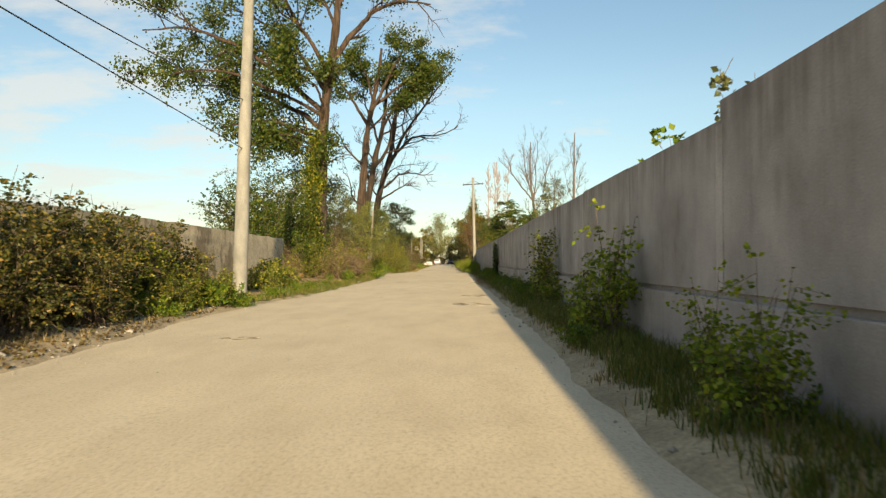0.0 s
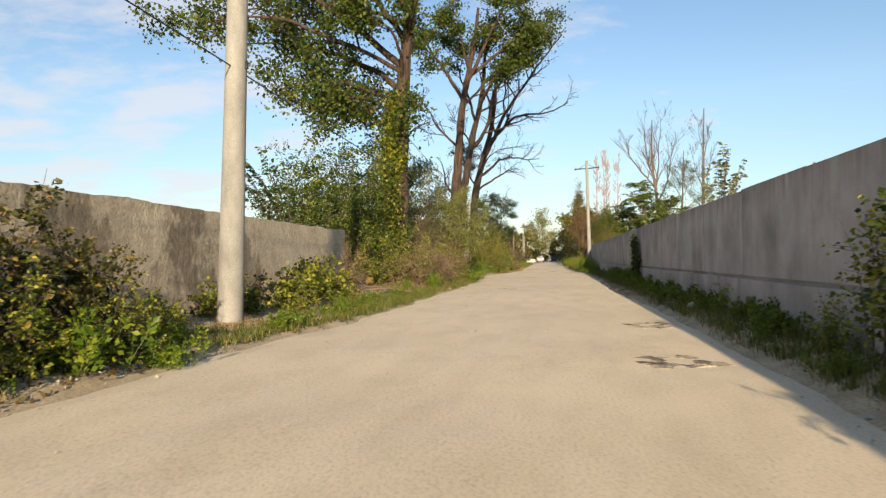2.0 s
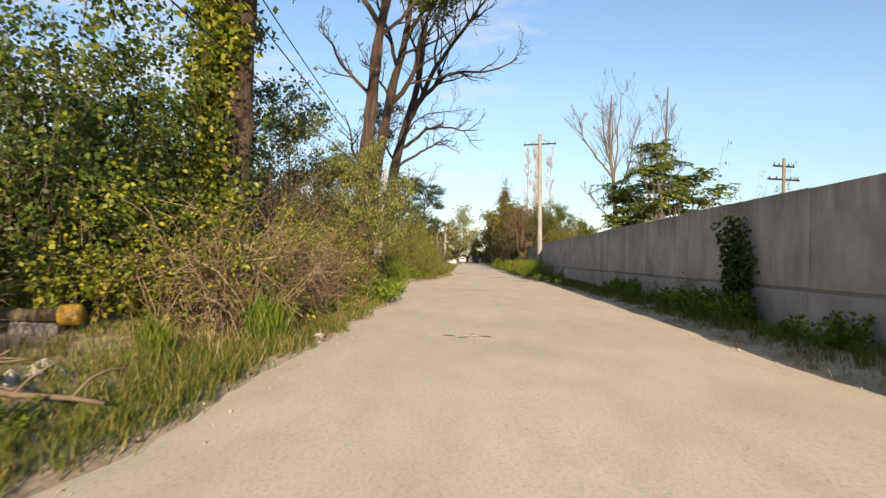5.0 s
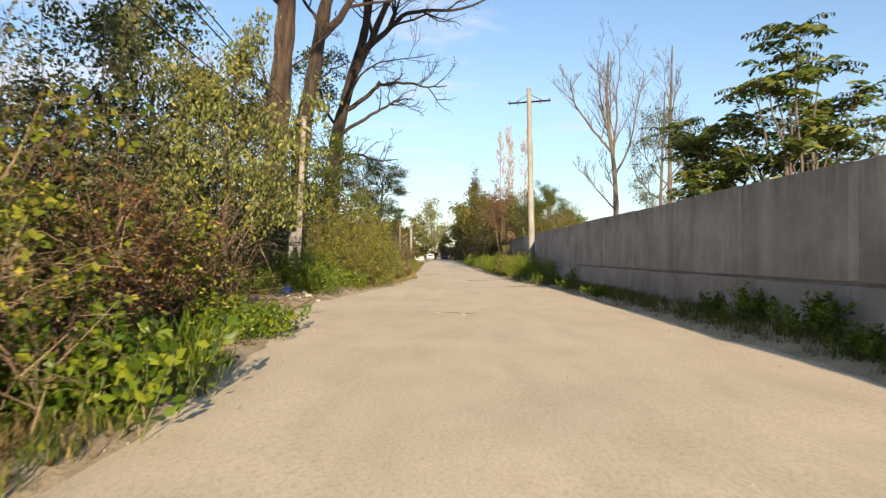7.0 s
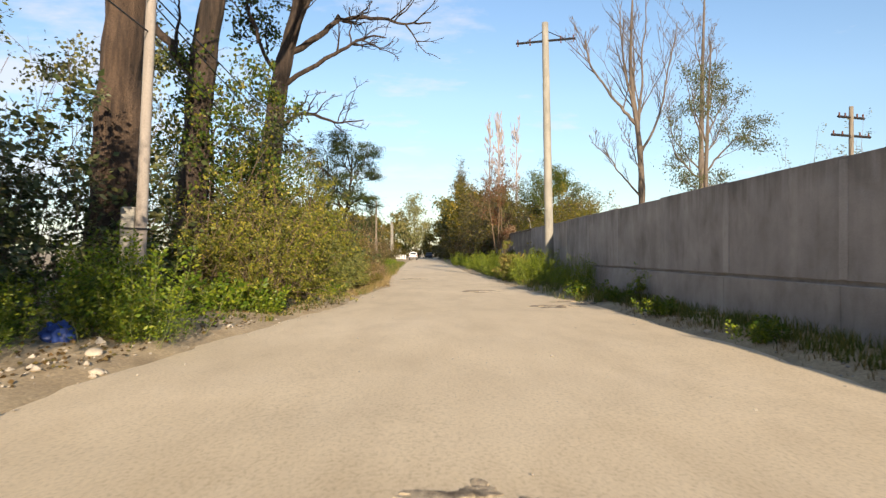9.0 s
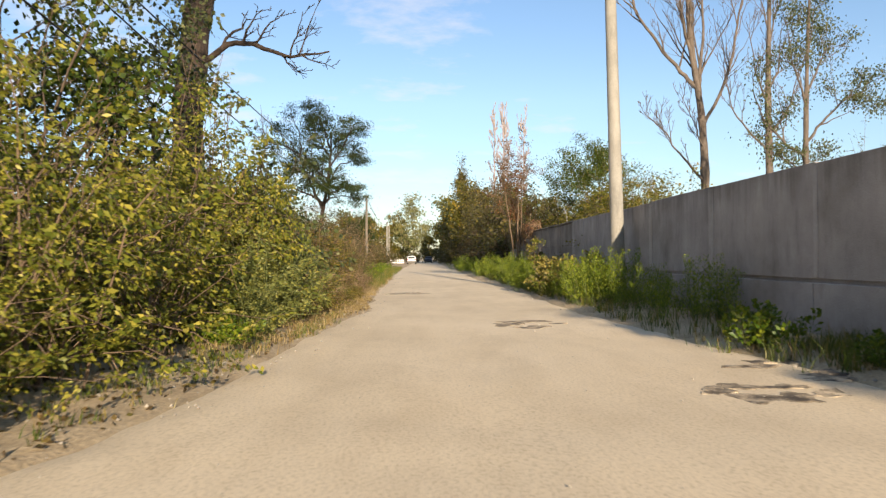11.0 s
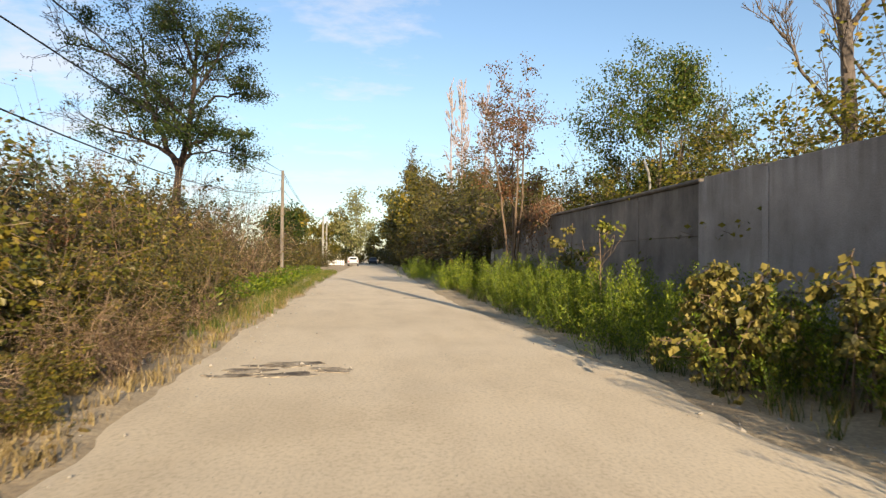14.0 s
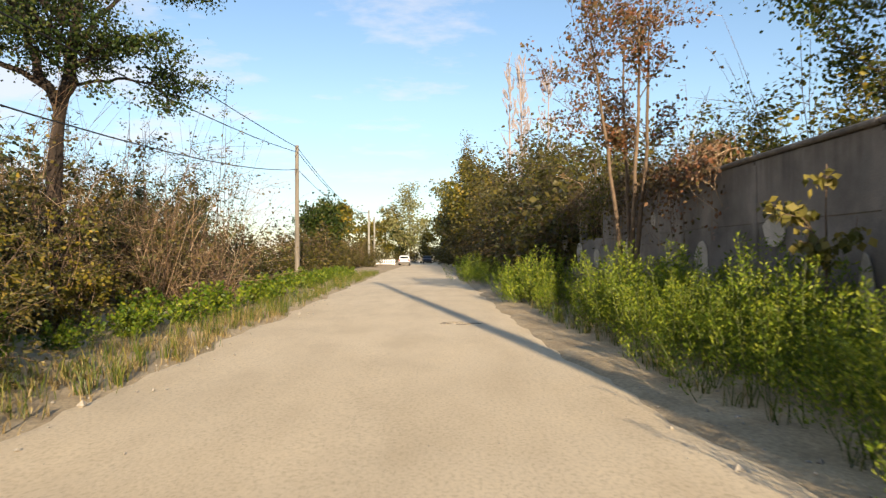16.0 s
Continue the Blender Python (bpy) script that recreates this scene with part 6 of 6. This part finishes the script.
def pebbles(name, n, spots, size, material, label):
    """Loose stones too many to count, as one mesh of small faceted lumps."""
    base = np.array([(1, 0, 0), (0, 1, 0), (-1, 0, 0), (0, -1, 0), (0.1, 0.1, 0.75), (0, 0, -0.6)], float)
    tris = np.array([(0, 1, 4), (1, 2, 4), (2, 3, 4), (3, 0, 4), (1, 0, 5), (2, 1, 5), (3, 2, 5), (0, 3, 5)])
    v, f = [], []
    for i in range(n):
        x, y = spots(rng_r)
        s = size * rng_r.lognormal(0, 0.5)
        a = rng_r.uniform(0, 6.28)
        m = base * rng_r.uniform(0.6, 1.2, 3) * s
        w = np.stack([m[:, 0] * math.cos(a) - m[:, 1] * math.sin(a), m[:, 0] * math.sin(a) + m[:, 1] * math.cos(a), m[:, 2]], 1)
        inside = left_edge(y) + 0.2 < x < right_edge(y) - 0.2
        v.append(w + [x, y, (0.005 if inside else ground_z(x, y)) + s * 0.15])
        f.append(tris + 6 * i)
    put(name, mesh_of(name, np.concatenate(v), np.concatenate(f), material), None, label, "gravel", "", "stuff")


pebbles("gravel", 2200, lambda r: ((lambda y: (left_edge(y) + r.normal(-0.15, 0.35), y))(r.uniform(2, 110))), 0.013, M["stone"], "loose grey gravel along the road edge")
pebbles("gravel", 1800, lambda r: ((lambda y: (right_edge(y) + r.normal(0.25, 0.35), y))(r.uniform(2, 90))), 0.013, M["stone"], "loose gravel along the foot of the wall")
pebbles("gravel", 900, lambda r: (r.uniform(-4.9, 1.0), r.uniform(3, 90)), 0.006, M["stone"], "scattered small stones on the dirt road")
pebbles("rubble", 110, lambda r: (r.normal(-6.9, 0.35), r.normal(57.5, 2.2)), 0.018, M["rubble"], "pale broken rubble in the gravel bay")
pebbles("rubble", 30, lambda r: (r.normal(-1.15, 0.35), r.normal(71.4, 0.4)), 0.013, M["stone"], "pale stones lying in a pothole")
pebbles("rubble", 30, lambda r: (r.normal(-3.6, 0.4), r.normal(82.2, 0.35)), 0.013, M["stone"], "pale stones lying in a pothole")
pebbles("rubble", 90, lambda r: (r.normal(-7.0, 0.3), r.normal(31.2, 0.7)), 0.06, M["rubble"], "white rubble dumped by the wall end")


def blades(name, n, spots, tall, material, label, width=0.005):
    """Grass, as one mesh of bent blades."""
    rng = np.random.default_rng(n)
    tufts = [spots(rng) for _ in range(n // 12)]
    p = np.array([tufts[i % len(tufts)] for i in range(n)]) + rng.normal(0, 0.05, (n, 2)) * rng.uniform(0.3, 1.8, (n, 1))
    z = np.array([ground_z(x, y) for x, y in p])
    h = tall * rng.uniform(0.4, 1.25, n)
    a = rng.uniform(0, 6.28, n)
    s = np.stack([np.cos(a), np.sin(a), 0 * a], 1) * width * rng.uniform(0.6, 1.4, n)[:, None]
    b = rng.uniform(0, 6.28, n)
    bend = np.stack([np.cos(b), np.sin(b), 0 * b], 1) * (h * rng.uniform(0.1, 0.7, n))[:, None]
    root = np.c_[p, z - 0.01]
    mid = root + bend * 0.35 + np.c_[0 * h, 0 * h, h * 0.6]
    tip = root + bend + np.c_[0 * h, 0 * h, h]
    v = np.stack([root - s, root + s, mid + s * 0.7, mid - s * 0.7, tip], 1).reshape(-1, 3)
    i = np.arange(n)[:, None] * 5
    f = (i + [0, 1, 2, 3]).tolist() + (i + [3, 2, 4]).tolist()
    put(name, mesh_of(name, v, f, material), None, label, "grass", "", "stuff")


def strip_spots(side, y0, y1, off, wide):
    def pick(r):
        y = r.uniform(y0, y1)
        edge = left_edge(y) - abs(r.normal(off, wide)) if side < 0 else right_edge(y) + abs(r.normal(off, wide))
        return (edge, y)
    return pick


def strip_even(x0, x1, y0, y1):
    return lambda r: (r.uniform(x0, x1), r.uniform(y0, y1))


blades("grass", 26000, strip_even(1.5, 2.46, 2, 68), 0.2, M["grass"], "short green grass in the shade at the foot of a wall")
blades("grass", 7000, strip_even(1.6, 2.44, 2, 15), 0.2, M["grass"], "green grass tufts in the shade of a wall")
blades("grass", 8000, strip_even(0.6, 2.44, 66, 104), 0.28, M["grass"], "rough green grass among weeds by the wall")
blades("grass", 16000, strip_spots(-1, 24, 47, 0.5, 0.5), 0.17, M["grass"], "patchy green grass along the road edge")
blades("grass", 9000, strip_spots(-1, 17, 34, 0.3, 0.45), 0.14, M["grass"], "short grass on the verge below a wall")
blades("grass", 7000, strip_even(-7.9, -5.3, 29.5, 36.5), 0.13, M["grass"], "patchy grass among rubble by the wall end")
blades("dry_grass", 3500, strip_even(-8.4, -5.6, 29.5, 36.0), 0.1, M["straw"], "dry trampled stalks by the wall end")
blades("grass", 2000, strip_spots(-1, 61.5, 74, 0.5, 0.4), 0.12, M["grass"], "patchy grass along the road edge")
blades("grass", 6500, strip_spots(-1, 84, 135, 0.5, 0.4), 0.3, M["grass"], "long green grass along the road edge")
blades("dry_grass", 11000, strip_spots(-1, 68, 98, 0.55, 0.45), 0.12, M["straw"], "dry straw-coloured grass along the road edge")
blades("dry_grass", 4500, strip_spots(-1, 3, 22, 1.2, 0.5), 0.12, M["straw"], "dry trampled grass under a hedge")
blades("dry_grass", 5000, strip_spots(-1, 34, 46, 1.1, 0.5), 0.22, M["straw"], "dry brown stalks in front of brambles")
blades("dry_grass", 6000, strip_spots(1, 6, 70, 0.1, 0.25), 0.1, M["straw"], "sparse dry grass along the road edge")

# fallen leaves
rl = np.random.default_rng(77)
def litter(n, y0, y1, off, wide, label):
    y = rl.uniform(y0, y1, n)
    x = np.array([left_edge(q) for q in y]) - np.abs(rl.normal(off, wide, n))
    at = np.stack([x, y, [ground_z(a, b) + 0.012 for a, b in zip(x, y)]], 1)
    ways = rl.normal(0, 1, (n, 3)) * [1, 1, 0.2]
    put("fallen_leaves", leaf_mesh("fallen_leaves", at, ways, 0.06, 0.4, M["brown"], rl, 0.15), None, label, "leaf litter", "", "stuff")


litter(3500, 3, 24, 0.7, 0.6, "dry brown fallen leaves under the hedge")
litter(4500, 28, 80, 0.8, 0.7, "dry fallen leaves along the verge")


def branch(seed, x, y, turn, length, label):
    rng = np.random.default_rng(seed)
    t = Tubes()
    line = arc((0, 0, 0.05), (length, 0.2, 0.06), 0.12, 8, rng, 0.06)
    t.add(line, np.linspace(0.045, 0.016, 8), 6)
    for _ in range(4):
        i = rng.integers(2, 7)
        q = line[i] + np.array([rng.uniform(0.2, 0.7), rng.normal(0, 0.4), rng.uniform(0, 0.3)])
        t.add(arc(line[i], q, 0.05, 4, rng, 0.03), np.linspace(0.014, 0.005, 4), 4)
    ob = put("fallen_branch", t.mesh("fallen_branch", M["twig"]), None, label, "branch", "fallen branches")
    ob.matrix_basis = pose(x, y, ground_z(x, y), 0, 0, turn)


branch(1, -7.3, 30.4, 12, 2.0, "bleached fallen branch lying on the verge")
branch(2, -7.5, 31.4, -25, 1.6, "bleached forked branch on rubble")
branch(3, -7.6, 36.2, 60, 1.8, "dry fallen branch leaning on brambles")
branch(4, -6.9, 52.6, -35, 1.6, "dry branch lying in the gravel bay")
branch(5, -6.3, 81.6, 70, 0.9, "dry branch on the road edge")


def bag(x, y, r, seed):
    bm = bmesh.new()
    bmesh.ops.create_icosphere(bm, subdivisions=4, radius=r)
    for v in bm.verts:
        d = v.co.normalized()
        v.co = d * r * (1 + 0.5 * noise.noise(d * 2.2 + Vector((seed, 0, 0))) + 0.16 * noise.noise(d * 7))
        v.co.z = max(-0.35 * r, v.co.z)
    ob = part("plastic_bag", bm, M["blue_film"], None, "", True)
    ob.matrix_basis = pose(x, y, ground_z(x, y) + 0.35 * r)
    tagged(ob, "crumpled blue plastic bag caught among weeds", "bag", "litter")


bag(-7.35, 58.1, 0.17, 1)


def dumped_pipe():
    """A short length of rusty pipe with yellow painted sleeves at its ends, propped on a stub of masonry."""
    ob = thing("pipe", "rusty dark pipe with yellow painted ends lying by the wall", "pipe", (-8.35, 34.75, 0.0), turn=6)
    body = Tubes()
    body.add([(-0.45, 0, 0.36), (0.3, 0, 0.4)], [0.085, 0.085], 14)
    put("shaft", body.mesh("shaft", surface("rusty_pipe", [(0.3, (0.05, 0.04, 0.025)), (0.7, (0.14, 0.1, 0.05))], 8, 50)), ob)
    # yellow toned down in colour for the shade of the foliage above
    paint = surface("yellow_paint", [(0.3, (0.16, 0.09, 0.02)), (0.55, (0.4, 0.24, 0.03)), (0.8, (0.52, 0.33, 0.06))], 6, 40, rough=0.6)
    for x, r, w in ((0.4, 0.135, 0.13), (-0.5, 0.095, 0.06)):
        sleeve = Tubes()
        sleeve.add([(x - w, 0, 0.39), (x - w * 0.95, 0, 0.39), (x + w * 0.8, 0, 0.4), (x + w, 0, 0.4)], [r * 0.85, r, r, r * 0.8], 16)
        put("sleeve", sleeve.mesh("sleeve", paint), ob, "chipped yellow sleeve")
    # dark wall colour here stands in for foliage shade on the stub
    part("masonry_stub", block(-0.3, -0.13, -0.05, 0.28, 0.14, 0.3, 0.03, 0.03, 4, 3), M["dark_wall"], ob, "broken stub of masonry with shade put into its dark colour")


dumped_pipe()

# ---- parked white car and fence, far down the road ----
def car(x, y, turn, paint, label):
    ob = thing("car", label, "car", (x, y, 0.0), turn=turn)
    prof = [(-2.0, 0.42), (-2.05, 0.75), (-1.9, 0.98), (-1.45, 1.42), (-0.2, 1.48), (0.45, 1.42), (1.05, 0.98), (1.9, 0.86), (2.05, 0.62), (2.0, 0.38), (1.2, 0.26), (-1.4, 0.26)]
    bm = bmesh.new()
    rows_ = []
    for w in (-0.82, -0.6, 0.6, 0.82):
        inset = 1.0 if abs(w) < 0.7 else 0.9
        rows_.append([bm.verts.new((w * (0.84 if z > 1.2 else 1.0), px * inset, 0.26 + (z - 0.26) * (1 if abs(w) < 0.7 else 0.94))) for px, z in prof])
    for a, b in zip(rows_, rows_[1:]):
        for i in range(len(prof)):
            j = (i + 1) % len(prof)
            bm.faces.new((a[i], a[j], b[j], b[i]))
    bm.faces.new(rows_[0])
    bm.faces.new(rows_[-1][::-1])
    bmesh.ops.recalc_face_normals(bm, faces=bm.faces)
    bmesh.ops.bevel(bm, geom=list(bm.edges), offset=0.03, segments=1, affect="EDGES")
    part("body", bm, paint, ob)
    glass = plain("tinted_glass", (0.02, 0.025, 0.03), 0.1)
    part("rear_window", block(-0.55, -1.86, 1.03, 0.55, -1.66, 1.32, 0.02), glass, ob, "dark rear window")
    for s in (-1, 1):
        part("side_window", block(s * 0.74, -1.2, 1.03, s * 0.83, 0.5, 1.33, 0.02), glass, ob, "dark side window")
        part("tail_light", block(s * 0.5, -2.07, 0.72, s * 0.78, -1.98, 0.92, 0.02), plain("red_lens", (0.4, 0.02, 0.02), 0.3), ob, "red tail light")
        for py2 in (-1.25, 1.3):
            t_ = Tubes()
            t_.add([(s * 0.62, py2, 0.3), (s * 0.84, py2, 0.3)], [0.3, 0.3], 16)
            wheel = put("wheel", t_.mesh("wheel", plain("rubber", (0.02, 0.02, 0.02), 0.8)), ob, "black tyre")
            r_ = Tubes()
            r_.add([(s * 0.8, py2, 0.3), (s * 0.85, py2, 0.3)], [0.19, 0.17], 14)
            put("rim", r_.mesh("rim", plain("rim_grey", (0.4, 0.4, 0.4), 0.35, 0.8)), wheel, "grey metal rim")
    part("bumper", block(-0.8, -2.12, 0.35, 0.8, -1.96, 0.6, 0.03), plain("grey_plastic", (0.12, 0.12, 0.12), 0.7), ob, "grey rear bumper")
    part("number_plate", block(-0.26, -2.14, 0.62, 0.26, -2.05, 0.73, 0.005), plain("plate_white", (0.6, 0.6, 0.58), 0.5), ob, "pale blank plate")


car(-5.1, 184.0, 0, plain("white_paint", (0.8, 0.8, 0.8), 0.3), "white hatchback parked at the roadside")
car(-1.8, 214.0, 180, plain("dark_paint", (0.02, 0.021, 0.024), 0.35), "dark car standing far down the road")

fence = thing("fence", "white painted picket fence at the roadside", "fence", (-9.6, 188.5, 0))
white = plain("white_fence_paint", (0.78, 0.78, 0.76), 0.6)
for i in range(9):
    part("picket", block(i * 0.34, -0.02, 0.0, i * 0.34 + 0.15, 0.02, 0.9 + 0.06 * (i % 2), 0.01), white, fence)
for z in (0.25, 0.65):
    part("rail", block(0, 0.021, z, 2.95, 0.06, z + 0.08, 0.005), white, fence)
